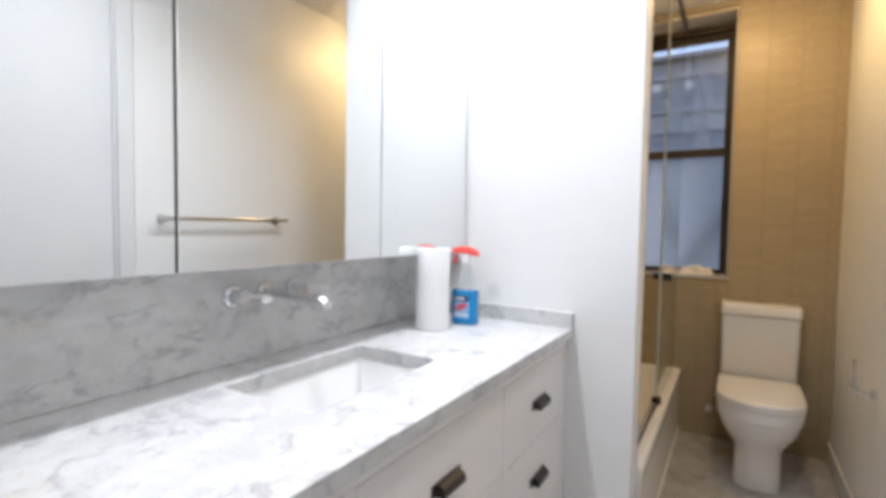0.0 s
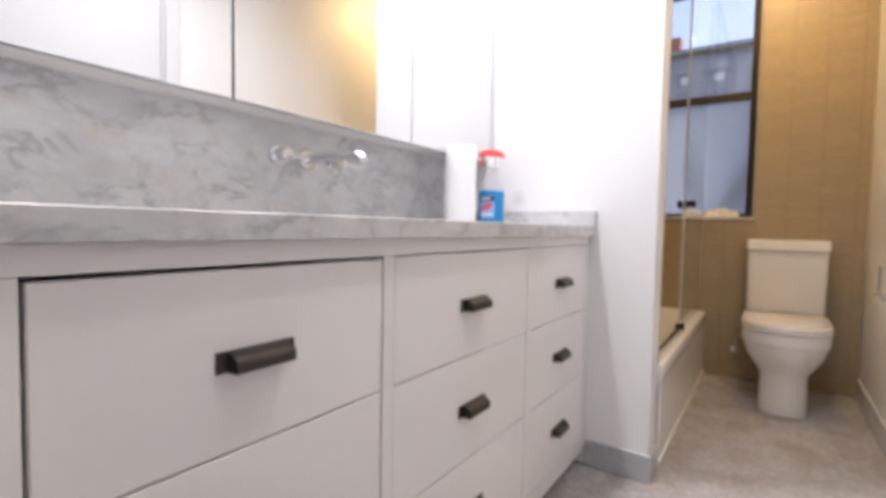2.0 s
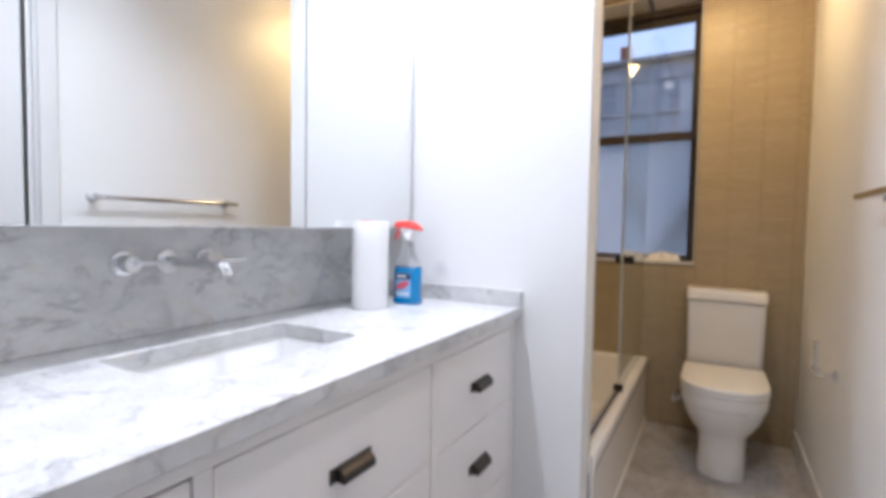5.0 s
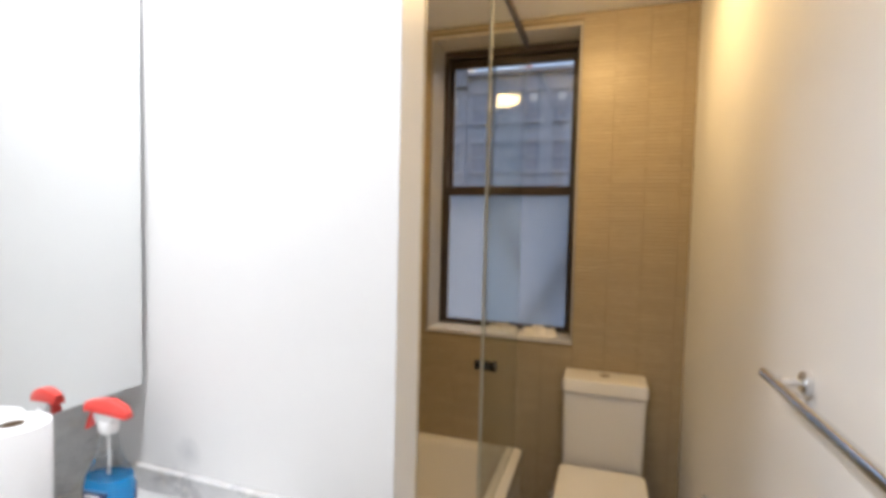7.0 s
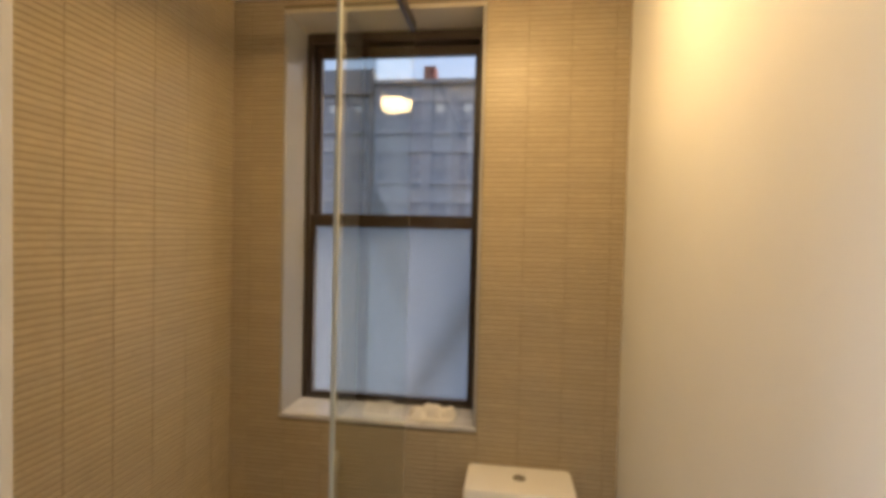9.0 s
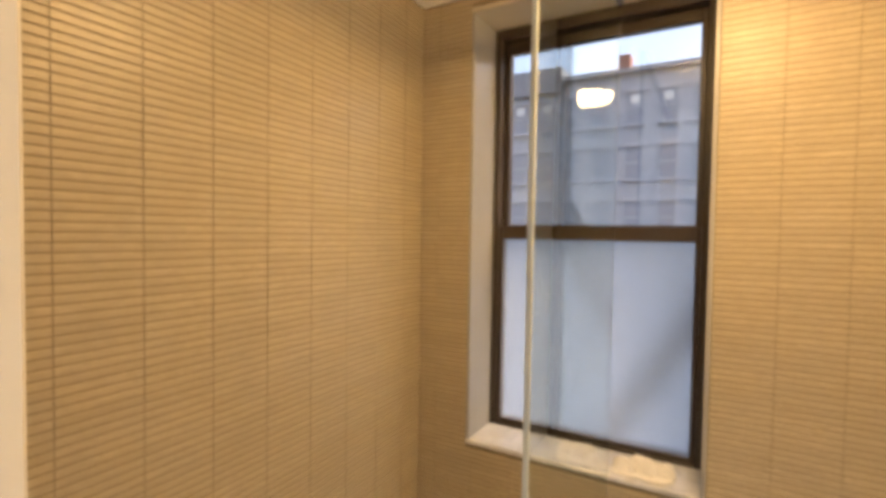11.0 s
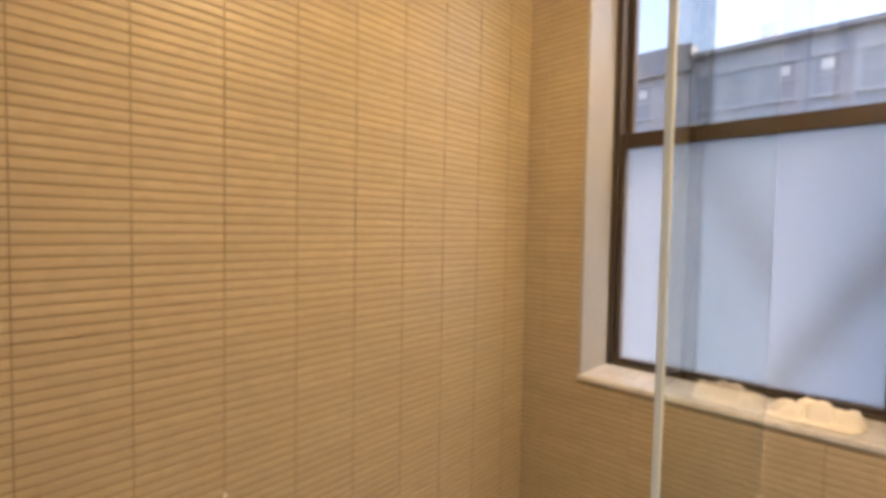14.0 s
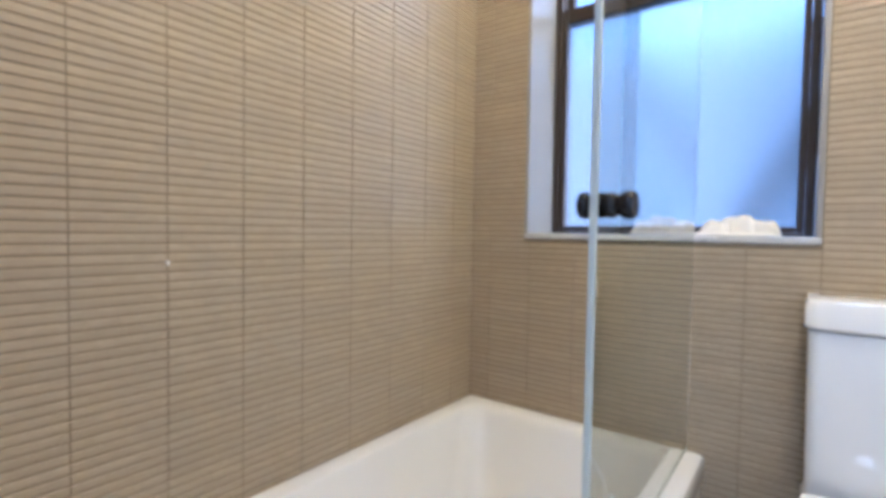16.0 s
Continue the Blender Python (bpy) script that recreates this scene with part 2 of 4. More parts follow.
def tube_bm(points, radius, segments=16, closed=True):
    """A round bar along a line of points."""
    bm = bmesh.new()
    rings = []
    pts = [Vector(p) for p in points]
    side = None
    for i, p in enumerate(pts):
        d = (pts[min(i + 1, len(pts) - 1)] - pts[max(i - 1, 0)]).normalized()
        if side is None:
            side = d.orthogonal().normalized()
        side = (side - d * side.dot(d)).normalized()
        up = d.cross(side)
        r = radius[i] if isinstance(radius, (list, tuple)) else radius
        rings.append([bm.verts.new(p + side * r * math.cos(2 * math.pi * k / segments) + up * r * math.sin(2 * math.pi * k / segments)) for k in range(segments)])
    for a, b in zip(rings, rings[1:]):
        for i in range(segments):
            j = (i + 1) % segments
            bm.faces.new((a[i], a[j], b[j], b[i]))
    bm.faces.new(rings[0][::-1])
    bm.faces.new(rings[-1])
    bmesh.ops.recalc_face_normals(bm, faces=bm.faces[:])
    return bm


def loft_bm(rings, cap=(True, True)):
    bm = bmesh.new()
    made = [[bm.verts.new(p) for p in ring] for ring in rings]
    n = len(made[0])
    for a, b in zip(made, made[1:]):
        for i in range(n):
            j = (i + 1) % n
            bm.faces.new((a[i], a[j], b[j], b[i]))
    if cap[0]:
        bm.faces.new(made[0][::-1])
    if cap[1]:
        bm.faces.new(made[-1])
    bmesh.ops.recalc_face_normals(bm, faces=bm.faces[:])
    return bm


def rounded_ring(x0, x1, y0, y1, z, r, n=6):
    pts = []
    for cx, cy, a0 in ((x1 - r, y1 - r, 0), (x0 + r, y1 - r, 90), (x0 + r, y0 + r, 180), (x1 - r, y0 + r, 270)):
        for k in range(n + 1):
            a = radians(a0 + 90 * k / n)
            pts.append(Vector((cx + r * math.cos(a), cy + r * math.sin(a), z)))
    return pts


def structure(name, bm, material, label, category="wall", smooth=False):
    return tagged(link_mesh(name, bm, material, smooth), label, category, kind="structure")


# ---- the room ----
XM, XR = -1.165, 0.53
Y_PART, Y_PART2 = 1.834, 1.961
Y_WIN = 3.59
X_TILE = -1.099
X_END = -0.290
CEIL = 2.82
Y_BACK = -1.6
Y_STUB0, Y_STUB1, X_STUB = -0.14, 0.0, -0.50
TILE_T = 0.008
WX0, WX1, WZ0, WZ1 = -0.864, -0.037, 1.064, 2.757
Y_FRAME = 3.79

bm = brick_bm(XM - 0.15, XR + 0.15, Y_BACK - 0.15, Y_WIN + 0.4, -0.2, -0.004)
floor = structure("floor", bm, M_mgrout, "grey marble mosaic floor with fine grout", "floor")
structure("ceiling", brick_bm(XM - 0.15, XR + 0.15, Y_BACK - 0.15, Y_WIN + 0.4, CEIL, CEIL + 0.15), M_ceil, "plain white painted ceiling", "ceiling")
structure("wall_west", brick_bm(XM - 0.15, XM, Y_BACK - 0.15, Y_PART, 0, CEIL), M_wall, "white painted wall behind the vanity")
tub_wall = structure("wall_tub", brick_bm(XM - 0.15, X_TILE - TILE_T + 0.0060, Y_PART2 - 0.1, Y_WIN + 0.4, 0, CEIL), M_grout, "long shower wall of beige ribbed tiles")
structure("wall_south", brick_bm(XM, XR, Y_BACK - 0.15, Y_BACK, 0, CEIL), M_wall, "plain white painted wall")
structure("wall_stub", brick_bm(XM, X_STUB, Y_STUB0, Y_STUB1, 0, CEIL, 0.003), M_wall, "short white painted wall beside the vanity")
structure("partition_wall", brick_bm(XM - 0.1, X_END, Y_PART, Y_PART2, 0, CEIL, 0.0015, 1), M_wall, "white painted partition between vanity and shower")
# wall to the east, with the door opening
DY0, DY1, DZ = 0.36, 1.150, 2.46
structure("wall_east", brick_bm(XR, XR + 0.15, DY1, Y_WIN + 0.4, 0, CEIL), M_wall, "long white painted wall with towel bar")
structure("wall_east_south", brick_bm(XR, XR + 0.15, Y_BACK - 0.15, DY0, 0, CEIL), M_wall, "white painted wall beside the door")
structure("wall_east_lintel", brick_bm(XR, XR + 0.15, DY0, DY1, DZ, CEIL), M_wall, "white painted wall over the door")
# window wall in four pieces round the opening
wall_window = structure("wall_window", brick_bm(X_TILE - 0.1, WX0, Y_WIN + TILE_T - 0.0060, Y_WIN + 0.35, 0, CEIL), M_grout, "window wall of beige ribbed tiles")
structure("wall_window_east", brick_bm(WX1, XR, Y_WIN + TILE_T - 0.0060, Y_WIN + 0.35, 0, CEIL), M_grout, "tiled wall behind the toilet")
structure("wall_window_low", brick_bm(WX0, WX1, Y_WIN + TILE_T - 0.0060, Y_WIN + 0.35, 0, WZ0 - 0.02), M_grout, "tiled wall below the window")
structure("wall_window_top", brick_bm(WX0, WX1, Y_WIN + TILE_T - 0.0060, Y_WIN + 0.35, WZ1 + 0.02, CEIL), M_grout, "tiled wall above the window")

# ---- baseboards and door ----
structure("baseboard_partition", brick_bm(-0.53, X_END + 0.012, Y_PART - 0.012, Y_PART, 0, 0.105, 0.002), M_marble_grey, "grey marble baseboard", "baseboard")
structure("baseboard_partition_end", brick_bm(X_END, X_END + 0.012, Y_PART, Y_PART2 + 0.0, 0, 0.105, 0.002), M_marble_grey, "grey marble baseboard", "baseboard")
structure("baseboard_east", brick_bm(XR - 0.014, XR, DY1 + 0.075, Y_WIN, 0, 0.115, 0.003), M_marble, "pale marble baseboard along the wall", "baseboard")
structure("baseboard_east_south", brick_bm(XR - 0.014, XR, Y_BACK, DY0 - 0.075, 0, 0.115, 0.003), M_marble_grey, "grey marble baseboard", "baseboard")


def make_door():
    d = thing("door_1", (XR, (DY0 + DY1) / 2, 0), "closed plain white painted door in a white casing", "door", kind="structure")
    loc = -Vector(d.location)

    def put(name, bm, m, label=""):
        bmesh.ops.translate(bm, verts=bm.verts[:], vec=loc)
        return part(name, bm, m, d, label)
    put("door_leaf", brick_bm(XR + 0.004, XR + 0.044, DY0 + 0.0205, DY1 - 0.0205, 0.008, DZ - 0.0205, 0.002), M_door)
    for y0, y1 in ((DY0, DY0 + 0.019), (DY1 - 0.019, DY1)):
        put("jamb", brick_bm(XR - 0.002, XR + 0.148, y0, y1, 0, DZ - 0.02, 0.001), M_door)
    put("head_jamb", brick_bm(XR - 0.002, XR + 0.148, DY0, DY1, DZ - 0.019, DZ, 0.001), M_door)
    for y0, y1 in ((DY0 - 0.065, DY0 + 0.006), (DY1 - 0.006, DY1 + 0.07)):
        put("casing", brick_bm(XR - 0.018, XR - 0.0025, y0, y1, 0, DZ + 0.06, 0.007, 3), M_door)
    put("head_casing", brick_bm(XR - 0.018, XR - 0.0025, DY0 + 0.0065, DY1 - 0.0065, DZ - 0.006, DZ + 0.06, 0.007, 3), M_door)


make_door()

# ---- vanity ----
CT = 0.977          # top of the stone
C_X0, C_X1 = XM, -0.515
V_X = -0.54         # face of the cabinet
V_Y0, V_Y1 = 0.004, Y_PART - 0.003


def make_handle(parent, at):
    """A cup pull: a back plate with two screw ears and a quarter-round hood between them."""
    w, ear, n = 0.0485, 0.0635, 9
    bm = bmesh.new()
    outer = [(0.026 * math.sin(radians(90 * k / n)), 0.0160 * math.cos(radians(90 * k / n))) for k in range(n + 1)] + [(0.026, -0.0110)]
    inner = [(0.0225 * math.sin(radians(90 * k / n)), 0.0125 * math.cos(radians(90 * k / n))) for k in range(n + 1)] + [(0.0225, -0.0110)]
    prof = outer + inner[::-1]
    ends = [[bm.verts.new((px, y, pz)) for px, pz in prof] for y in (-w, w)]
    m = len(prof)
    for i in range(m):
        j = (i + 1) % m
        bm.faces.new((ends[0][i], ends[0][j], ends[1][j], ends[1][i]))
    bm.faces.new(ends[0][::-1])
    bm.faces.new(ends[1])
    cheek = outer + [(0.002, -0.0110)]
    for y in (-w, w - 0.003):
        a = [bm.verts.new((px, y, pz)) for px, pz in cheek]
        b = [bm.verts.new((px, y + 0.003, pz)) for px, pz in cheek]
        for i in range(len(a)):
            j = (i + 1) % len(a)
            bm.faces.new((a[i], a[j], b[j], b[i]))
        bm.faces.new(a[::-1])
        bm.faces.new(b)
    bmesh.ops.recalc_face_normals(bm, faces=bm.faces[:])
    brick_bm(0.0, 0.0032, -ear, ear, -0.0125, 0.0172, 0.0010, 2, bm)
    for y in (-0.0560, 0.0560):
        screw = lathe_bm([(0.0042, 0.0028), (0.0040, 0.0044), (0.0020, 0.0050), (0.0004, 0.0046)], 12, "x", (0, y, 0.0024))
        me = bpy.data.meshes.new("screw")
        screw.to_mesh(me)
        screw.free()
        bm.from_mesh(me)
        bpy.data.meshes.remove(me)
    h = part("handle", bm, M_bronze, parent, "dark bronze cup pull handle", True)
    h.location = at
    return h


def make_vanity():
    v = thing("vanity_cabinet", (V_X, 0.9, 0), "white lacquered vanity cabinet with nine inset drawers", "cabinet")
    L = Vector((V_X, 0.9, 0))

    def put(name, bm, m, parent=None, label="", smooth=False):
        bmesh.ops.translate(bm, verts=bm.verts[:], vec=-L)
        return part(name, bm, m, parent or v, label, smooth)
    back = V_X - 0.03
    put("body", brick_bm(XM + 0.004, back, V_Y0, V_Y1, 0.055, 0.80), M_gap)
    put("toe_kick", brick_bm(XM + 0.004, V_X - 0.07, V_Y0, V_Y1, 0.0, 0.054), M_lacquer)
    cols = [(0.052, 0.581), (0.617, 1.240), (1.280, 1.800)]
    rows = [(0.6480, 0.902), (0.3870, 0.6445), (0.116, 0.3835)]
    # face frame
    put("rail", brick_bm(back, V_X, V_Y0, V_Y1, 0.9055, 0.9386, 0.001), M_lacquer)
    put("rail", brick_bm(back, V_X, V_Y0, V_Y1, 0.055, 0.1125, 0.001), M_lacquer)
    edges = [V_Y0] + [c for ab in cols for c in ab] + [V_Y1]
    for a, b in zip(edges[0::2], edges[1::2]):
        a2 = a if a == V_Y0 else a + 0.0025
        b2 = b if b == V_Y1 else b - 0.0025
        put("stile", brick_bm(back, V_X, a2, b2, 0.113, 0.905, 0.001), M_lacquer)
    for c0, c1 in cols:
        for r0, r1 in rows:
            d = put("drawer", brick_bm(back + 0.006, V_X - 0.0015, c0 + (0.003 if c0 < 0.1 else 0), c1, r0, r1 - (0.003 if c0 < 0.1 and r1 > 0.8 else 0), 0.0016, 1), M_lacquer)
            make_handle(d, (V_X - 0.0015 - L.x, (c0 + c1) / 2 - L.y - 0.004, (r0 + r1) / 2 - L.z - 0.003))
    return v


make_vanity()

# sink opening in the stone
SX0, SX1, SY0, SY1 = -1.012, -0.715, 0.675, 1.158


def make_counter():
    bm = bmesh.new()
    z0, z1 = CT - 0.038, CT
    y0, y1 = 0.002, Y_PART - 0.002
    def ring(a, b, c, d, z, r=0.0005):
        return rounded_ring(a, b, c, d, z, r, 4)
    e = 0.0014
    outer = [ring(C_X0, C_X1 - e, y0, y1, z0), ring(C_X0, C_X1, y0, y1, z0 + e), ring(C_X0, C_X1, y0, y1, z1 - e), ring(C_X0, C_X1 - e, y0, y1, z1)]
    inner = [ring(SX0, SX1, SY0, SY1, z0, 0.018), ring(SX0, SX1, SY0, SY1, z1 - 0.002, 0.018), ring(SX0 - 0.002, SX1 + 0.002, SY0 - 0.002, SY1 + 0.002, z1, 0.018)]
    vo = [[bm.verts.new(p) for p in r] for r in outer]
    vi = [[bm.verts.new(p) for p in r] for r in inner]
    n = len(vo[0])
    for rings in (vo, vi):
        for a, b in zip(rings, rings[1:]):
            for i in range(n):
                j = (i + 1) % n
                bm.faces.new((a[i], a[j], b[j], b[i]))
    for a, b in ((vo[-1], vi[-1]), (vo[0], vi[0])):
        for i in range(n):
            j = (i + 1) % n
            bm.faces.new((a[i], a[j], b[j], b[i]))
    bmesh.ops.recalc_face_normals(bm, faces=bm.faces[:])
    return tagged(link_mesh("countertop", bm, M_marble), "white carrara marble countertop with grey veins", "countertop")


make_counter()
tagged(link_mesh("backsplash", brick_bm(XM + 0.002, -1.145, 0.003, Y_PART - 0.002, CT + 0.001, 1.264, 0.0015), M_marble), "grey veined marble backsplash along the wall", "backsplash")
tagged(link_mesh("side_splash", brick_bm(-1.144, C_X1, Y_PART - 0.020, Y_PART - 0.001, CT + 0.001, 1.036, 0.0015), M_marble), "low marble upstand on the countertop", "backsplash")


def make_sink():
    s = thing("sink", ((SX0 + SX1) / 2, (SY0 + SY1) / 2, 0.80), "white rectangular undermount ceramic sink", "sink")
    cx, cy = (SX0 + SX1) / 2, (SY0 + SY1) / 2
    hx, hy = (SX1 - SX0) / 2, (SY1 - SY0) / 2
    top = CT - 0.0385 - 0.80
    def r(dx, z, rad):
        return rounded_ring(-hx - dx, hx + dx, -hy - dx, hy + dx, z, rad, 5)
    rings = [r(0.025, top, 0.03), r(0.006, top, 0.024), r(0.003, top - 0.004, 0.022), r(-0.008, top - 0.11, 0.03), r(-0.03, top - 0.138, 0.05), r(-0.10, top - 0.145, 0.04),
             ]
    outside = [r(-0.10, top - 0.155, 0.04), r(-0.02, top - 0.15, 0.05), r(0.004, top - 0.12, 0.03), r(0.025, top - 0.012, 0.03)]
    bm = loft_bm(rings + outside, (False, False))
    bm.verts.ensure_lookup_table()
    n = len(rings[0])
    a, b = bm.verts[:n], bm.verts[-n:]
    for i in range(n):
        j = (i + 1) % n
        bm.faces.new((b[i], b[j], a[j], a[i]))
    bmesh.ops.recalc_face_normals(bm, faces=bm.faces[:])
    part("basin", bm, M_basin, s, "", True)
    bm = loft_bm([r(-0.0995, top - 0.1448, 0.04), r(-0.0995, top - 0.1545, 0.04)])
    part("basin_floor", bm, M_basin, s)
    dr = part("drain", lathe_bm([(0.006, -0.002), (0.016, -0.001), (0.018, 0.002), (0.024, 0.003), (0.026, 0.0005), (0.026, -0.004)], 24), M_chrome, s, "chrome drain", True)
    dr.location = (0, 0, top - 0.1435)


make_sink()


def make_faucet():
    """Wall spout between two lever valves."""
    z = 1.163
    f = thing("wall_faucet", (-1.145, 0.902, z), "chrome wall-mounted faucet with two lever handles", "faucet")
    esc = [(0.001, 0.0), (0.032, 0.0), (0.032, 0.006), (0.030, 0.009), (0.0155, 0.0100), (0.001, 0.0102)]
    part("spout_flange", lathe_bm(esc, 32, "x"), M_chrome, f, "", True)
    part("spout", tube_bm([(0.009, 0, 0), (0.05, 0, 0), (0.12, 0, 0), (0.205, 0, 0), (0.222, 0, -0.001), (0.233, 0, -0.005), (0.240, 0, -0.013), (0.243, 0, -0.024)], [0.0125] * 5 + [0.0130, 0.0130, 0.0130], 24), M_chrome, f, "", True)
    for s in (-1, 1):
        v = part("valve", lathe_bm([(0.001, 0.0), (0.031, 0.0), (0.031, 0.006), (0.029, 0.009), (0.0205, 0.010), (0.0205, 0.048), (0.0190, 0.051), (0.001, 0.0515)], 28, "x"), M_chrome, f, "", True)
        v.location = (0, s * 0.106, 0)
        part("lever", tube_bm([(0.038, 0.016, 0.0), (0.040, 0.035, -0.0005), (0.042, 0.085, -0.002), (0.042, 0.100, -0.002)], [0.0065, 0.0062, 0.0058, 0.0050], 14), M_chrome, v, "", True)


make_faucet()


def make_mirror_cabinet():
    MX = -0.996
    Z0, Z1 = 1.253, 2.40
    c = thing("mirror_cabinet", (MX, 0.9, Z0), "mirrored wall cabinet with three doors over the vanity", "mirror cabinet")
    L = Vector((MX, 0.9, Z0))

    def put(name, bm, m, parent=None, label=""):
        bmesh.ops.translate(bm, verts=bm.verts[:], vec=-L)
        return part(name, bm, m, parent or c, label)
    put("body", brick_bm(XM + 0.002, MX - 0.022, 0.006, 1.815, Z0 + 0.011, Z1 - 0.004), M_lacquer)
    for y0, y1 in ((0.004, 0.5605), (0.5675, 1.2415), (1.2445, 1.8195)):
        d = put("door", brick_bm(MX - 0.020, MX - 0.0045, y0 + 0.0005, y1 - 0.0005, Z0 + 0.0005, Z1 - 0.0005), M_edge)
        put("mirror", brick_bm(MX - 0.004, MX, y0, y1, Z0, Z1, 0.0012), M_mirror, d, "clear silver mirror glass")


make_mirror_cabinet()


def make_unseen_downlight(x, y):
    d = thing("unseen_downlight", (x, y, CEIL), "small round white recessed downlight, unseen; the aisle one is added fill", "ceiling light", "recessed downlights")
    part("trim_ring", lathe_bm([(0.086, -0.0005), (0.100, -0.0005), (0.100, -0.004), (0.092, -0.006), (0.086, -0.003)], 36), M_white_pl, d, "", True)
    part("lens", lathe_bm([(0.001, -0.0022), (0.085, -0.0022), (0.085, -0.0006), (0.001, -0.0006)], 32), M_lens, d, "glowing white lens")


for dx, dy, power in DOWNLIGHTS_AND_FILL:
    make_unseen_downlight(dx, dy)


def make_paper_roll(at):
    r = thing("paper_towel_roll", at, "white kitchen paper roll standing on the marble", "paper roll")
    n, h, R = 48, 0.300, 0.0620
    def circ(rad, z, wob=0.0):
        return [Vector(((rad + wob * math.sin(3 * a + z * 20)) * math.cos(a), (rad + wob * math.sin(3 * a + z * 20)) * math.sin(a), z)) for a in (2 * math.pi * i / n for i in range(n))]
    rings = [circ(0.021, 0.0), circ(R - 0.002, 0.0), circ(R, 0.004, 0.0006), circ(R, 0.09, 0.001), circ(R - 0.0005, 0.18, 0.001), circ(R, h - 0.004, 0.0006), circ(R - 0.002, h), circ(0.021, h)]
    bm = loft_bm(rings, (False, False))
    part("paper", bm, M_paper, r, "", True)
    bm = loft_bm([circ(0.0205, 0.0), circ(0.0205, h - 0.001), circ(0.0190, h - 0.001), circ(0.0190, 0.0)], (False, False))
    part("core", bm, M_card, r, "brown cardboard core", True)


make_paper_roll((-0.955, 1.506, CT + 0.0005))


def make_spray(at, turn):
    s = thing("spray_bottle", at, "clear spray bottle of blue glass cleaner with red trigger", "spray bottle")
    s.rotation_euler = (0, 0, radians(turn))
    s.scale = (1.09, 1.09, 1.07)
    n = 8
    def ring(hx, hy, z, r):
        return rounded_ring(-hx, hx, -hy, hy, z, min(r, hx - 0.001, hy - 0.001), n)
    prof = [(0.045, 0.026, 0.0, 0.025), (0.050, 0.030, 0.005, 0.029), (0.050, 0.030, 0.012, 0.029), (0.0485, 0.0295, 0.06, 0.0285), (0.050, 0.030, 0.112, 0.029)]
    neck = [(0.050, 0.030, 0.112, 0.029), (0.046, 0.028, 0.128, 0.027), (0.034, 0.023, 0.146, 0.02), (0.024, 0.019, 0.166, 0.018), (0.0185, 0.0165, 0.19, 0.016), (0.0155, 0.0155, 0.212, 0.0145), (0.0135, 0.0135, 0.222, 0.0125)]
    part("liquid", loft_bm([ring(*p) for p in prof + neck[1:2]]), M_blue, s, "bright blue cleaning liquid", True)
    part("bottle_top", loft_bm([ring(p[0], p[1], p[2] + 0.0005, p[3]) for p in neck[1:]]), M_clearpl, s, "clear empty bottle neck", True)
    part("collar", lathe_bm([(0.0165, 0.218), (0.0185, 0.222), (0.0185, 0.238), (0.0165, 0.242)], 24), M_white_pl, s, "white ribbed collar", True)
    # head: white lower body, red hood and trigger
    bm = loft_bm([rounded_ring(-0.024, 0.018, -0.012, 0.012, 0.240, 0.008), rounded_ring(-0.028, 0.022, -0.0125, 0.0125, 0.252, 0.008), rounded_ring(-0.030, 0.030, -0.012, 0.012, 0.262, 0.008)])
    part("nozzle_body", bm, M_white_pl, s, "white nozzle body", True)
    hood = []
    for x, zt, zb, w in ((0.048, 0.262, 0.250, 0.009), (0.038, 0.274, 0.254, 0.0135), (0.010, 0.286, 0.259, 0.015), (-0.020, 0.285, 0.262, 0.014), (-0.042, 0.281, 0.262, 0.012), (-0.050, 0.278, 0.259, 0.010)):
        hood.append([Vector((x, w * c, zb + (zt - zb) * k)) for c, k in ((-1, 0), (-1, 0.6), (-0.6, 1), (0.6, 1), (1, 0.6), (1, 0))])
    part("hood", loft_bm(hood), M_red, s, "red plastic hood", True)
    part("trigger", loft_bm([[Vector((-x + d, w * c, z)) for c, d in ((-1, -0.004), (1, -0.004), (1, 0.004), (-1, 0.004))] for x, z, w in ((0.028, 0.264, 0.007), (0.037, 0.247, 0.008), (0.041, 0.234, 0.008), (0.047, 0.222, 0.007))]), M_red, s, "red trigger", True)
    part("dip_tube", tube_bm([(0, 0, 0.129), (0, 0, 0.17), (0, 0, 0.215)], 0.003, 8), M_white_pl, s)
    front = -0.0303
    lab = part("label", brick_bm(-0.030, 0.024, front - 0.0008, front + 0.004, 0.024, 0.108, 0.0003), M_lab_light, s, "blue and white printed label")
    part("label_band", brick_bm(-0.030, 0.024, front - 0.0016, front + 0.002, 0.086, 0.107), M_lab_dark, lab)
    part("label_oval", loft_bm([[Vector((0.024 * math.cos(a) - 0.005, front - q, 0.066 + 0.013 * math.sin(a) + 0.008 * math.cos(a))) for a in (2 * math.pi * i / 24 for i in range(24))] for q in (0.0, 0.0018)]), M_lab_red, lab)
    part("label_bar", brick_bm(-0.026, 0.008, front - 0.0021, front + 0.002, 0.093, 0.100), M_white_pl, lab)
    part("label_bar", brick_bm(-0.030, 0.018, front - 0.0014, front + 0.002, 0.034, 0.041), M_white_pl, lab)
    part("back_label", brick_bm(-0.036, 0.036, -front - 0.004, -front + 0.0008, 0.026, 0.104, 0.0003), M_lab_dark, s, "dark blue printed back label")


make_spray((-0.897, 1.655, CT + 0.0005), 8)

# ---- bath and shower ----
TUB_X0, TUB_X1, TUB_Y0, TUB_Y1, TUB_Z = X_TILE + 0.002, X_END + 0.018, Y_PART2 + 0.016, Y_WIN - 0.002, 0.426


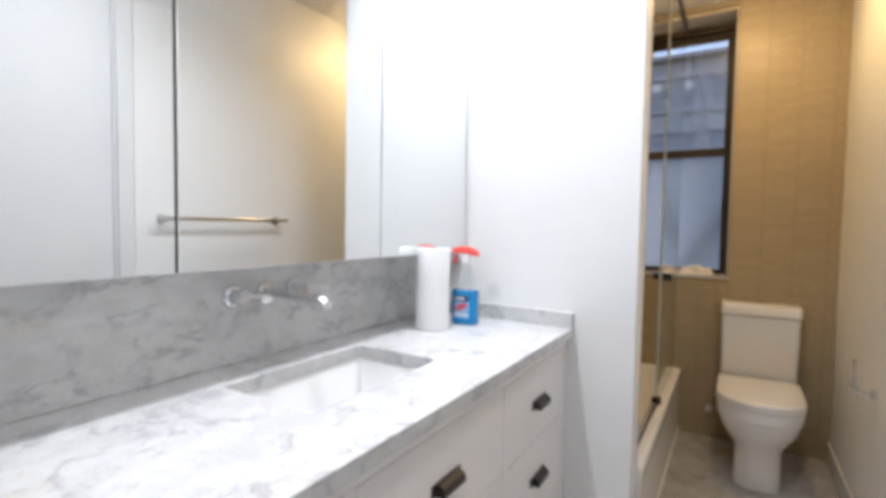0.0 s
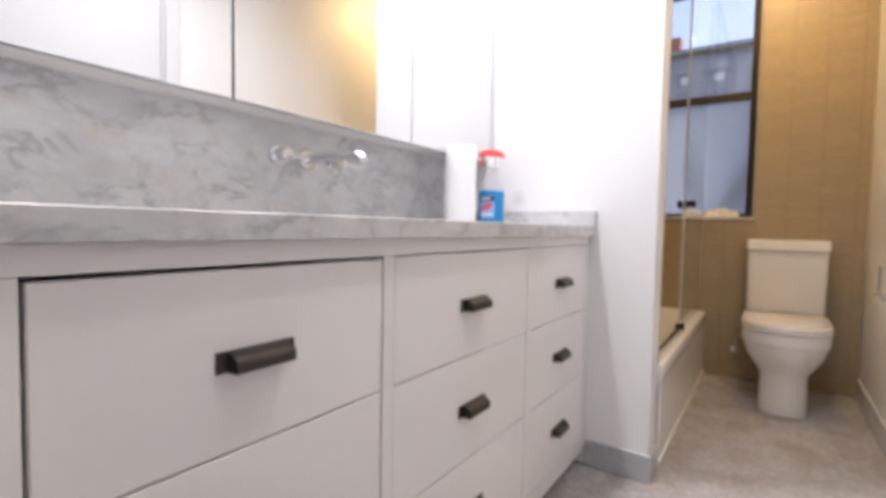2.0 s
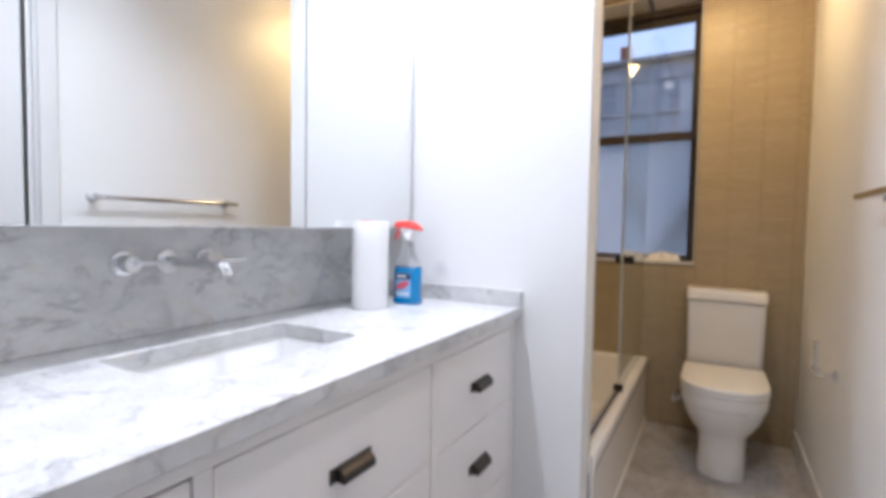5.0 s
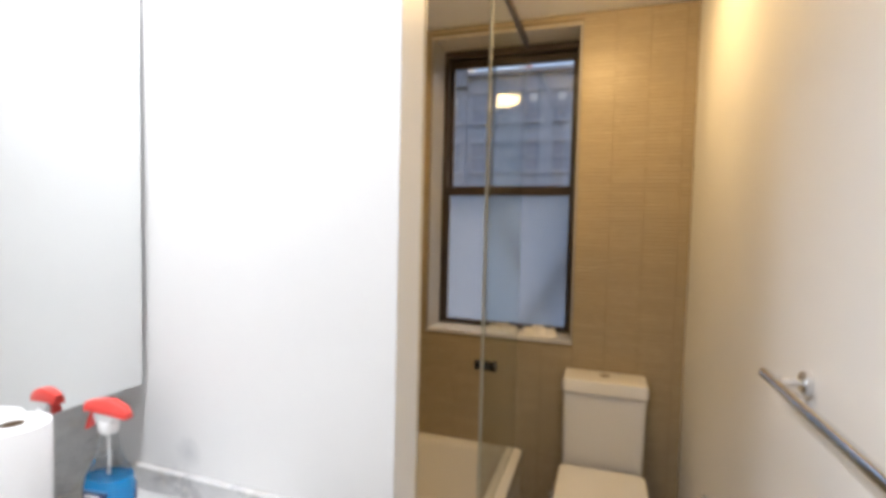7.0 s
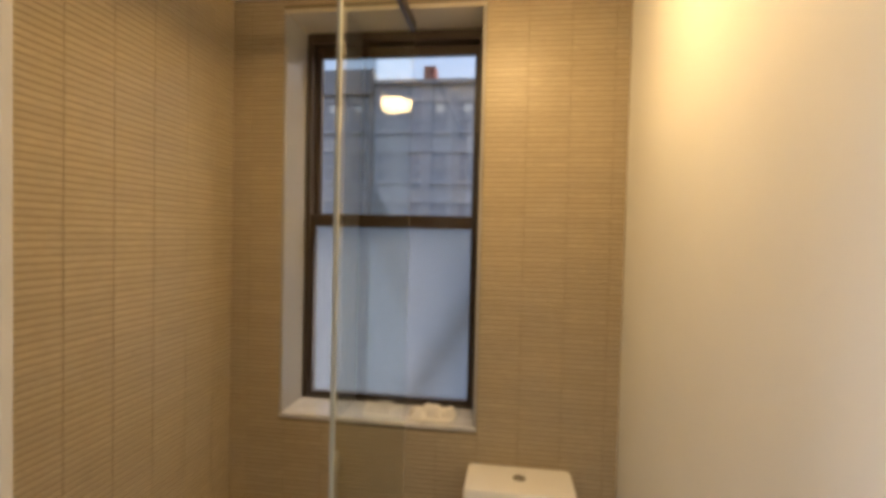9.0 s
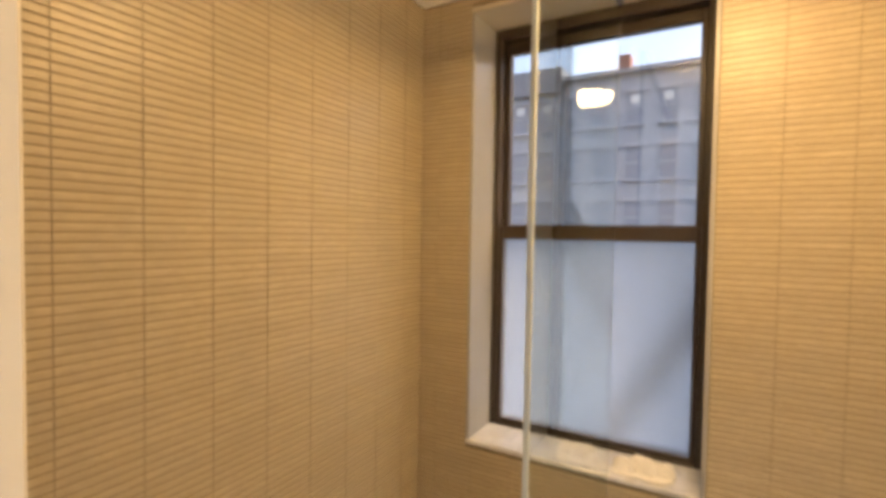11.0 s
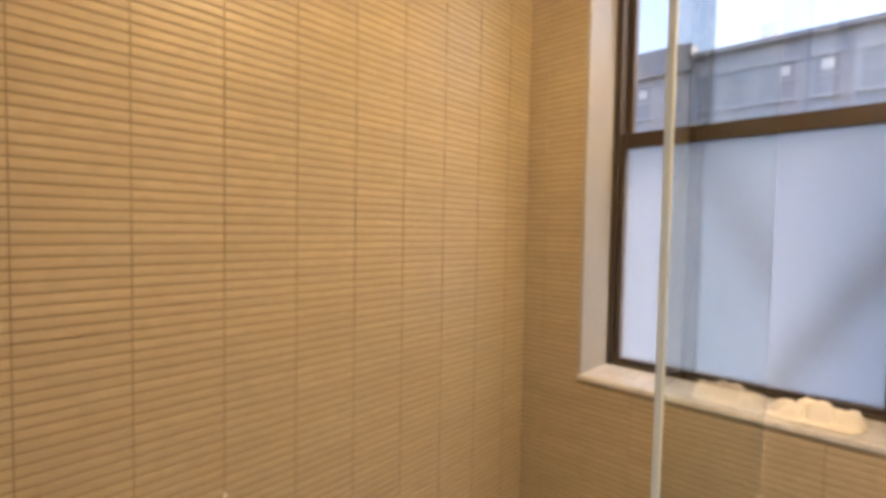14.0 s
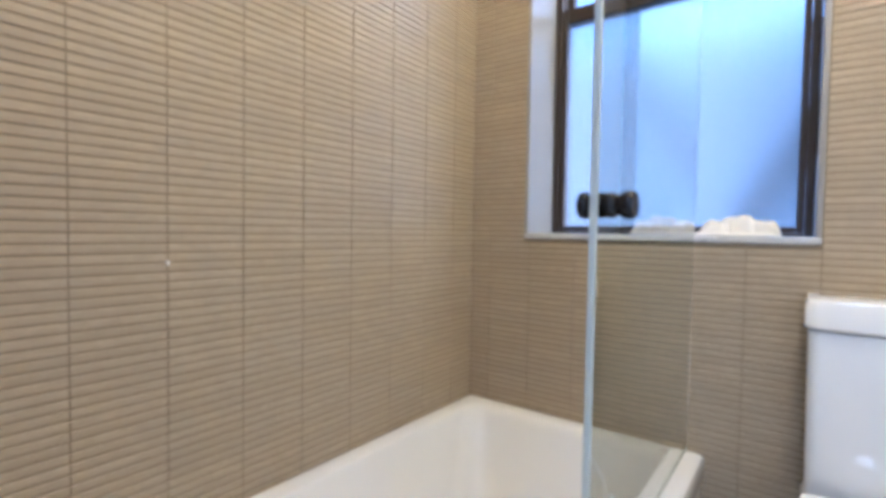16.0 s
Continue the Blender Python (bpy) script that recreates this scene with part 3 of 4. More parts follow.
def make_tub():
    t = thing("bathtub", ((TUB_X0 + TUB_X1) / 2, (TUB_Y0 + TUB_Y1) / 2, 0), "white acrylic alcove bathtub with a flat apron", "bathtub")
    cx, cy = (TUB_X0 + TUB_X1) / 2, (TUB_Y0 + TUB_Y1) / 2
    hx, hy = (TUB_X1 - TUB_X0) / 2, (TUB_Y1 - TUB_Y0) / 2
    def r(ix0, ix1, iy, z, rad):
        return rounded_ring(-hx + ix0, hx - ix1, -hy + iy, hy - iy, z, rad, 7)
    rings = [r(0.0, 0.004, 0.0, TUB_Z - 0.075, 0.004), r(0.0, 0.0, 0.0, TUB_Z - 0.07, 0.006), r(0.0, 0.0, 0.0, TUB_Z - 0.018, 0.006), r(0.003, 0.004, 0.003, TUB_Z - 0.006, 0.01), r(0.008, 0.012, 0.008, TUB_Z - 0.001, 0.015), r(0.014, 0.022, 0.014, TUB_Z, 0.018),
             r(0.050, 0.070, 0.060, TUB_Z - 0.001, 0.07), r(0.060, 0.080, 0.070, TUB_Z - 0.008, 0.08), r(0.066, 0.087, 0.080, TUB_Z - 0.03, 0.09),
             r(0.085, 0.105, 0.12, TUB_Z - 0.20, 0.11), r(0.11, 0.13, 0.17, TUB_Z - 0.30, 0.13), r(0.17, 0.17, 0.25, TUB_Z - 0.335, 0.13)]
    bm = loft_bm(rings, (False, True))
    bmesh.ops.recalc_face_normals(bm, faces=bm.faces[:])
    part("tub_shell", bm, M_tub, t, "", True)
    part("apron", brick_bm(hx - 0.020, hx - 0.006, -hy + 0.001, hy - 0.001, 0.002, TUB_Z - 0.073, 0.003), M_tub, t)
    part("apron_foot", brick_bm(hx - 0.0055, hx + 0.002, -hy + 0.002, hy - 0.002, 0.001, 0.03, 0.001), M_tub, t)


make_tub()

GX, G_Y0, G_Y1, G_TOP = -0.325, 2.761, Y_WIN - 0.0005, 2.66


def make_screen():
    s = thing("shower_screen", (GX, (G_Y0 + G_Y1) / 2, TUB_Z), "sliding clear glass shower screen on the bathtub rim", "shower screen")
    L = Vector((GX, (G_Y0 + G_Y1) / 2, TUB_Z))

    def put(name, bm, m, parent=None, label="", smooth=False):
        bmesh.ops.translate(bm, verts=bm.verts[:], vec=-L)
        return part(name, bm, m, parent or s, label, smooth)
    pane = put("pane", brick_bm(GX - 0.005, GX + 0.005, G_Y0 + 0.003, G_Y1, TUB_Z + 0.012, G_TOP), M_glass, None, "clear glass pane")
    pane.visible_shadow = False
    put("edge_seal", brick_bm(GX - 0.0056, GX + 0.0056, G_Y0 - 0.006, G_Y0 + 0.0028, TUB_Z + 0.012, G_TOP, 0.001), M_gedge, pane, "pale translucent edge seal")
    put("bottom_seal", brick_bm(GX - 0.006, GX + 0.006, G_Y0 + 0.026, G_Y1, TUB_Z + 0.001, TUB_Z + 0.0115, 0.001), M_gedge, pane, "pale translucent bottom seal")
    put("header_rail", brick_bm(GX - 0.014, GX + 0.014, Y_PART2 + 0.014, Y_WIN - 0.001, G_TOP + 0.002, G_TOP + 0.042, 0.003, 2), M_frame, None, "dark bronze header rail")
    put("bottom_track", brick_bm(GX - 0.014, GX + 0.014, Y_PART2 + 0.018, G_Y0 - 0.022, TUB_Z + 0.001, TUB_Z + 0.014, 0.002), M_brushed, None, "polished metal bottom track")
    put("track_lip", brick_bm(GX + 0.006, GX + 0.012, Y_PART2 + 0.020, G_Y0 - 0.022, TUB_Z + 0.0145, TUB_Z + 0.030, 0.001), M_black, None, "dark guide lip")
    put("guide", brick_bm(GX - 0.02, GX + 0.024, G_Y0 - 0.02, G_Y0 + 0.025, TUB_Z + 0.001, TUB_Z + 0.036, 0.004, 2), M_black, None, "black plastic guide")
    kz, ky = 1.110, G_Y0 + 0.045
    prof = [(0.010, 0.0055), (0.0200, 0.006), (0.0215, 0.013), (0.0205, 0.018), (0.0165, 0.022), (0.0165, 0.026), (0.0205, 0.031), (0.0225, 0.036), (0.0225, 0.047), (0.0195, 0.051), (0.004, 0.052)]
    for sgn in (1, -1):
        bm = lathe_bm(prof, 28, "x")
        for v in bm.verts:
            v.co.x *= sgn if sgn > 0 else -0.78
        bmesh.ops.recalc_face_normals(bm, faces=bm.faces[:])
        bmesh.ops.translate(bm, verts=bm.verts[:], vec=(GX, ky, kz))
        put("knob", bm, M_black, pane, "dark turned metal knob", True)


make_screen()


def make_shower_head():
    c = Vector((-0.711, 2.226, 2.270))
    s = thing("overhead_shower", tuple(c), "brushed nickel shower head on a bent arm", "shower head")
    tilt = Matrix.Rotation(radians(6), 4, Vector((0.68, -0.73, 0))) @ Matrix.Rotation(radians(12), 4, "Y") @ Matrix.Rotation(radians(29), 4, "X")
    bm = lathe_bm([(0.004, -0.022), (0.074, -0.022), (0.0780, -0.0210), (0.079, -0.0190), (0.079, 0.018), (0.0775, 0.0205), (0.030, 0.0215), (0.024, 0.024), (0.023, 0.066), (0.020, 0.070), (0.012, 0.071)], 40)
    bmesh.ops.transform(bm, matrix=tilt, verts=bm.verts[:])
    head = part("head", bm, M_brushed, s, "", True)
    bm = lathe_bm([(0.004, -0.0245), (0.066, -0.0245), (0.068, -0.0225)], 32)
    bmesh.ops.transform(bm, matrix=tilt, verts=bm.verts[:])
    part("spray_face", bm, M_rubber, head, "grey rubber spray face", True)
    top = tilt @ Vector((0, 0, 0.075))
    bm = bmesh.new()
    bmesh.ops.create_uvsphere(bm, u_segments=16, v_segments=10, radius=0.019, matrix=Matrix.Translation(top))
    part("ball_joint", bm, M_brushed, s, "", True)
    wall_y = Y_PART2 + 0.014 - c.y
    part("arm", tube_bm([top + Vector((0, -0.004, 0.006)), top + Vector((0, -0.03, 0.045)), top + Vector((0, -0.07, 0.075)), (0, (top.y - 0.11), top.z + 0.085), (0, wall_y + 0.01, top.z + 0.085)], 0.0105, 14), M_brushed, s, "", True)
    part("flange", lathe_bm([(0.011, 0.012), (0.028, 0.009), (0.031, 0.0), (0.031, -0.001)], 28, "y", (0, wall_y + 0.002, top.z + 0.085)), M_brushed, s, "", True)


make_shower_head()


# ---- toilet ----
def make_toilet():
    cx = 0.150
    t = thing("toilet", (cx, 3.25, 0), "white close-coupled porcelain toilet with closed lid", "toilet")
    Y = lambda y: y - 3.25

    def egg(w, yf, yb, z, back_r=0.05, n=40):
        """A rounded D outline, blunt at the back."""
        pts = []
        ym = yf + w * 0.95
        for k in range(n // 2 + 1):
            a = math.pi * k / (n // 2)
            c, s_ = math.cos(a), math.sin(a)
            e = 0.86
            pts.append(Vector((w * math.copysign(abs(c) ** e, c), Y(ym) - (ym - yf) * abs(s_) ** e, z)))
        for k in range(7):
            a = radians(90 - 90 * k / 6)
            pts.append(Vector((-w + back_r - back_r * math.cos(radians(90 * k / 6)), Y(yb) - back_r + back_r * math.sin(radians(90 * k / 6)), z)))
        for k in range(7):
            a = radians(90 * k / 6)
            pts.append(Vector((w - back_r + back_r * math.sin(a), Y(yb) - back_r + back_r * math.cos(a), z)))
        return pts
    U = 0.025
    body = [egg(0.110, 2.945, 3.56, 0.002, 0.03), egg(0.110, 2.94, 3.56, 0.02, 0.03), egg(0.107, 2.94, 3.56, 0.12, 0.03), egg(0.108, 2.938, 3.56, 0.215, 0.03), egg(0.122, 2.925, 3.56, 0.238, 0.03), egg(0.150, 2.905, 3.56, 0.275, 0.03),
            egg(0.176, 2.885, 3.56, 0.320, 0.04), egg(0.187, 2.876, 3.56, 0.366, 0.04), egg(0.188, 2.875, 3.56, 0.3735, 0.04), egg(0.1965, 2.869, 3.563, 0.3765, 0.04), egg(0.199, 2.867, 3.565, 0.385, 0.04), egg(0.199, 2.868, 3.565, 0.41 + U, 0.04), egg(0.195, 2.872, 3.565, 0.417 + U, 0.04)]
    part("bowl", loft_bm(body), M_porcelain, t, "", True)
    part("seat", loft_bm([egg(0.199, 2.862, 3.36, 0.4185 + U, 0.03), egg(0.204, 2.857, 3.36, 0.424 + U, 0.03), egg(0.204, 2.857, 3.36, 0.434 + U, 0.03), egg(0.201, 2.86, 3.36, 0.438 + U, 0.03)]), M_porcelain, t, "", True)
    part("lid", loft_bm([egg(0.200, 2.860, 3.365, 0.4395 + U, 0.03), egg(0.2045, 2.855, 3.365, 0.445 + U, 0.03), egg(0.2045, 2.855, 3.365, 0.457 + U, 0.03), egg(0.199, 2.861, 3.362, 0.465 + U, 0.03), egg(0.15, 2.91, 3.33, 0.468 + U, 0.03)]), M_porcelain, t, "", True)
    def box_ring(w, y0, y1, z, r=0.022):
        return rounded_ring(-w, w, Y(y0), Y(y1), z, r, 6)
    part("tank", loft_bm([box_ring(0.188, 3.395, 3.570, 0.4175 + U), box_ring(0.193, 3.388, 3.575, 0.43 + U), box_ring(0.198, 3.378, 3.578, 0.852)]), M_porcelain, t, "", True)
    tl = part("tank_lid", loft_bm([box_ring(0.199, 3.375, 3.580, 0.856, 0.024), box_ring(0.205, 3.369, 3.583, 0.861, 0.026), box_ring(0.205, 3.369, 3.583, 0.910, 0.026), box_ring(0.200, 3.374, 3.580, 0.922, 0.026), box_ring(0.18, 3.395, 3.56, 0.925, 0.02)]), M_porcelain, t, "", True)
    b = part("flush_button", lathe_bm([(0.025, -0.002), (0.025, 0.004), (0.022, 0.006), (0.003, 0.0062)], 28), M_chrome, tl, "chrome flush button", True)
    b.location = (0.0, Y(3.475), 0.925)
    for x in (-0.075, 0.075):
        h = part("hinge", lathe_bm([(0.012, -0.02), (0.013, -0.018), (0.013, 0.018), (0.012, 0.02)], 16, "x"), M_chrome, t, "", True)
        h.location = (x, Y(3.372), 0.449 + U)


make_toilet()


def make_valve():
    v = thing("supply_valve", (-0.10, Y_WIN, 0.19), "small chrome water supply valve on the wall", "valve")
    part("flange", lathe_bm([(0.026, -0.001), (0.026, -0.004), (0.012, -0.010), (0.009, -0.012)], 20, "y"), M_chrome, v, "", True)
    part("stem", tube_bm([(0, -0.008, 0), (0, -0.05, 0)], 0.009, 12), M_chrome, v, "", True)
    part("wheel", lathe_bm([(0.006, -0.05), (0.018, -0.053), (0.019, -0.060), (0.006, -0.066)], 16, "y"), M_chrome, v, "", True)
    part("hose", tube_bm([(0, -0.035, 0.0), (0.0, -0.035, 0.03), (0.02, -0.04, 0.10), (0.07, -0.05, 0.17), (0.11, -0.06, 0.21), (0.115, -0.06, 0.232)], 0.006, 10), M_brushed, v, "", True)


make_valve()


def make_towel_bar():
    y0, y1, z, x = 1.352, 2.058, 1.377, 0.464
    b = thing("towel_bar", (XR, (y0 + y1) / 2, z), "chrome towel bar on two wall posts", "towel bar")
    hy = (y1 - y0) / 2
    part("bar", tube_bm([(x - XR, -hy - 0.052, 0), (x - XR, -hy - 0.05, 0), (x - XR, hy + 0.05, 0), (x - XR, hy + 0.052, 0)], [0.0095, 0.0115, 0.0115, 0.0095], 18), M_chrome, b, "", True)
    for s in (-1, 1):
        part("post", lathe_bm([(0.0075, x - XR), (0.0075, -0.012)], 16, "x", (0, s * hy, 0)), M_chrome, b, "", True)
        part("flange", lathe_bm([(0.010, -0.016), (0.022, -0.0145), (0.024, -0.012), (0.024, -0.0005)], 28, "x", (0, s * hy, 0)), M_chrome, b, "", True)


make_towel_bar()


def make_paper_holder():
    h = thing("toilet_paper_holder", (XR, 2.615, 0.690), "empty upright chrome toilet paper holder on the wall", "paper holder")
    part("flange", lathe_bm([(0.008, -0.016), (0.020, -0.0145), (0.023, -0.012), (0.023, -0.0005)], 28, "x"), M_chrome, h, "", True)
    part("arm", tube_bm([(-0.010, 0.0, 0), (-0.052, 0.0, 0), (-0.064, 0.002, 0.002), (-0.071, 0.004, 0.008), (-0.073, 0.004, 0.018), (-0.073, 0.004, 0.128)], 0.0075, 14), M_chrome, h, "", True)
    part("stop", lathe_bm([(0.0076, 0.010), (0.019, 0.012), (0.019, 0.018), (0.0076, 0.020)], 20, "z", (-0.073, 0.004, 0.004)), M_chrome, h, "", True)
    part("tip", lathe_bm([(0.0060, 0.0), (0.0100, 0.002), (0.0100, 0.008), (0.0050, 0.011)], 16, "z", (-0.073, 0.004, 0.127)), M_chrome, h, "", True)


make_paper_holder()


# ---- window ----
def make_window():
    w = thing("window_1", ((WX0 + WX1) / 2, Y_FRAME, WZ0), "dark brown double-hung window with frosted lower pane", "window", kind="structure")
    L = Vector(w.location)

    def put(name, bm, m, parent=None, label=""):
        bmesh.ops.translate(bm, verts=bm.verts[:], vec=-L)
        return part(name, bm, m, parent or w, label)
    ft = 0.027
    y0, y1 = Y_FRAME, Y_FRAME + 0.11
    for x0, x1 in ((WX0 + 0.004, WX0 + ft), (WX1 - ft, WX1 - 0.004)):
        put("jamb", brick_bm(x0, x1, y0, y1, WZ0 + 0.001, WZ1 - 0.001, 0.003), M_frame)
    put("head", brick_bm(WX0 + ft, WX1 - ft, y0, y1, WZ1 - 0.045, WZ1 - 0.001, 0.003), M_frame)
    put("sill_bar", brick_bm(WX0 + ft, WX1 - ft, y0, y1, WZ0 + 0.001, WZ0 + 0.012, 0.003), M_frame)

    def sash(z0, z1, yy, glass_m, bottom, top, side, label):
        a, b = WX0 + ft + 0.001, WX1 - ft - 0.001
        s = put("sash", brick_bm(a, a + side, yy, yy + 0.04, z0, z1, 0.003), M_frame, None, label)
        put("stile", brick_bm(b - side, b, yy, yy + 0.04, z0, z1, 0.003), M_frame, s)
        put("rail", brick_bm(a + side, b - side, yy + 0.001, yy + 0.039, z0, z0 + bottom, 0.003), M_frame, s)
        put("rail", brick_bm(a + side, b - side, yy + 0.001, yy + 0.039, z1 - top, z1, 0.003), M_frame, s)
        p = put("pane", brick_bm(a + side - 0.004, b - side + 0.004, yy + 0.018, yy + 0.022, z0 + bottom - 0.004, z1 - top + 0.004), glass_m, s)
        p.visible_shadow = False
    sash(WZ0 + 0.013, 1.925, Y_FRAME + 0.008, M_frost, 0.016, 0.055, 0.0185, "lower sash with frosted pane")
    sash(1.882, WZ1 - 0.046, Y_FRAME + 0.055, M_pane, 0.050, 0.045, 0.022, "upper sash with clear pane")
    # reveal lined with pale stone
    for x0, x1 in ((WX0 - 0.012, WX0 + 0.002), (WX1 - 0.002, WX1 + 0.012)):
        put("reveal", brick_bm(x0, x1, Y_WIN - 0.003, Y_FRAME + 0.09, WZ0, WZ1, 0.002), M_reveal, None, "beige tile lining")
    put("reveal_top", brick_bm(WX0 - 0.012, WX1 + 0.012, Y_WIN - 0.003, Y_FRAME + 0.09, WZ1 + 0.001, WZ1 + 0.018, 0.002), M_trim, None, "beige tile lining")
    put("window_sill", brick_bm(WX0 - 0.012, WX1 + 0.012, Y_WIN - 0.005, Y_FRAME + 0.09, WZ0 - 0.020, WZ0 - 0.001, 0.003), M_sill, None, "pale marble sill")


make_window()


def make_rag():
    bm = bmesh.new()
    nx, ny = 46, 22
    grid = []
    folds = random.Random(11)
    puffs = [(-0.60, 0.1, 0.42, 0.034), (-0.12, 0.25, 0.44, 0.046), (0.22, -0.05, 0.40, 0.050), (0.58, 0.15, 0.40, 0.036)]
    puffs += [(folds.uniform(-0.8, 0.8), folds.uniform(-0.6, 0.6), folds.uniform(0.16, 0.28), folds.uniform(0.026, 0.042)) for k in range(16)]
    for i in range(nx + 1):
        row = []
        for j in range(ny + 1):
            u, v = i / nx * 2 - 1, j / ny * 2 - 1
            p = Vector((u * 2.4, v * 2.0, 0.4))
            h = 0.006
            for pu, pv, pr, ph in puffs:
                d = ((u - pu) ** 2 + ((v - pv) * 0.7) ** 2) / pr ** 2
                h = max(h, 1.15 * ph * math.sqrt(max(0.0, 1 - d)))
            h *= min(1.0, 4 * (1 - max(abs(u), abs(v)))) ** 0.5
            edge = 1 + 0.22 * noise.noise(Vector((u * 1.7, v * 1.7, 3)))
            row.append((u * 0.098 * edge + 0.012 * noise.noise(p), v * 0.046 * edge, h + 0.0035 + min(1.0, h / 0.02) * (0.004 * noise.noise(p * 3) + 0.002 * noise.noise(p * 8))))
        grid.append([bm.verts.new(q) for q in row])
    low = [[bm.verts.new((v.co.x, v.co.y, max(0.0005, v.co.z - 0.003))) for v in row] for row in grid]
    for g, flip in ((grid, False), (low, True)):
        for i in range(nx):
            for j in range(ny):
                f = (g[i][j], g[i + 1][j], g[i + 1][j + 1], g[i][j + 1])
                bm.faces.new(f[::-1] if flip else f)
    rim = [(i, 0) for i in range(nx)] + [(nx, j) for j in range(ny)] + [(i, ny) for i in range(nx, 0, -1)] + [(0, j) for j in range(ny, 0, -1)]
    for (a, b), (c, d) in zip(rim, rim[1:] + rim[:1]):
        bm.faces.new((grid[a][b], low[a][b], low[c][d], grid[c][d]))
    bmesh.ops.recalc_face_normals(bm, faces=bm.faces[:])
    ob = tagged(link_mesh("rag", bm, M_cloth, True), "crumpled off-white cloth rag on the window sill", "rag")
    ob.location = (-0.222, 3.660, WZ0)


make_rag()


# ---- ceiling lamp ----
def make_lamp():
    l = thing("ceiling_lamp", (LAMP[0], LAMP[1], CEIL), "round flush ceiling lamp with a glowing white bowl", "ceiling lamp")
    part("canopy", lathe_bm([(0.004, 0.0), (0.085, 0.0), (0.088, -0.008), (0.080, -0.028), (0.045, -0.040), (0.028, -0.045), (0.028, -0.075), (0.004, -0.076)], 40), M_brushed, l, "brushed metal canopy", True)
    # Added pan: keeps the bowl's upward glow off the canopy.
    part("pan", lathe_bm([(0.030, -0.0700), (0.126, -0.0705), (0.1300, -0.0730), (0.1300, -0.0775), (0.030, -0.0777)], 48), M_brushed, l, "added brushed metal pan that blocks upward glow", True)
    part("bowl", lathe_bm([(0.122, -0.078), (0.127, -0.083), (0.125, -0.097), (0.112, -0.115), (0.083, -0.130), (0.045, -0.139), (0.004, -0.141)], 48), M_bowl, l, "glowing opal glass bowl", True)


make_lamp()

# ---- trim at the end of the partition ----
structure("tile_trim", brick_bm(X_END - 0.010, X_END + 0.0012, Y_PART2 + 0.0006, Y_PART2 + 0.0135, TUB_Z - 0.01, CEIL - 0.001, 0.002), M_trim, "beige tile edge trim on the partition", "trim")
bm = bmesh.new()
zs = [1.86 + 0.006 * k for k in range(159)]
prev = None
for z in zs:
    w = max(0.0, 0.0001 + 0.0020 * abs(noise.noise(Vector((0.3, 0.2, z * 14)))) + 0.0011 * noise.noise(Vector((0.7, 0.1, z * 70)))) + 0.0001
    ring = [bm.verts.new(p) for p in ((X_END - 0.004, Y_PART2 - w, z), (X_END + 0.0004, Y_PART2 - w, z), (X_END + 0.0004, Y_PART2 + 0.0005, z), (X_END - 0.004, Y_PART2 + 0.0005, z))]
    if prev:
        for i in range(4):
            bm.faces.new((prev[i], prev[(i + 1) % 4], ring[(i + 1) % 4], ring[i]))
    else:
        bm.faces.new(ring[::-1])
    prev = ring
bm.faces.new(prev)
bmesh.ops.recalc_face_normals(bm, faces=bm.faces[:])
structure("caulk_joint", bm, M_caulk, "ragged dark caulk joint beside the trim", "trim")
bm = bmesh.new()
ring = [(0.005 + 0.002 * noise.noise(Vector((k * 0.9, 2, 1)))) for k in range(11)]
lo = [bm.verts.new((X_TILE - 0.003, 2.462 + r * math.cos(k * 2 * math.pi / 11), 0.989 + 1.2 * r * math.sin(k * 2 * math.pi / 11))) for k, r in enumerate(ring)]
hi = [bm.verts.new((X_TILE + 0.0012, 2.462 + 0.7 * r * math.cos(k * 2 * math.pi / 11), 0.989 + 0.8 * r * math.sin(k * 2 * math.pi / 11))) for k, r in enumerate(ring)]
for k in range(11):
    bm.faces.new((lo[k], lo[(k + 1) % 11], hi[(k + 1) % 11], hi[k]))
bm.faces.new(hi)
bm.faces.new(lo[::-1])
bmesh.ops.recalc_face_normals(bm, faces=bm.faces[:])
structure("tile_chip", bm, M_paper, "small pale chip at a tile corner", "chip", True)
structure("partition_tiling_bed", brick_bm(X_TILE, X_END - 0.012, Y_PART2 + 0.001, Y_PART2 + 0.008, TUB_Z - 0.05, CEIL - 0.001), M_grout, "tiled shower side of the partition")

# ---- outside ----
# Outdoor haze is painted into these four: bluish, pale, little contrast between wall and panes.
M_hazed_brick = paint("far_brick_hazed", (0.41, 0.44, 0.49), 0.9, 0.1, 6)
M_hazed_stone = paint("far_stone_hazed", (0.44, 0.47, 0.52), 0.9, 0.08, 6)
M_hazed_cornice = paint("far_cornice_hazed", (0.27, 0.29, 0.33), 0.8, 0.15)
M_hazed_pane = shader("far_window_glass_hazed", (0.30, 0.33, 0.385), 0.65)
M_lit = shader("far_lit_window", (0.42, 0.44, 0.45), 0.5, 0.0, Emission_Color=(0.92, 0.96, 1.0, 1), Emission_Strength=0.07)
M_redbrick = paint("chimney_brick", (0.24, 0.10, 0.08), 0.9, 0.2, 8)
M_iron = paint("fire_escape_iron", (0.035, 0.035, 0.04), 0.6, 0.2)
M_ground = paint("far_ground", (0.22, 0.22, 0.21), 0.95, 0.2, 2)
tagged(link_mesh("ground", brick_bm(-900, 900, Y_WIN + 0.45, 1800, -14.4, -14.0), M_ground), "grey concrete yard far below", "ground", kind="structure")


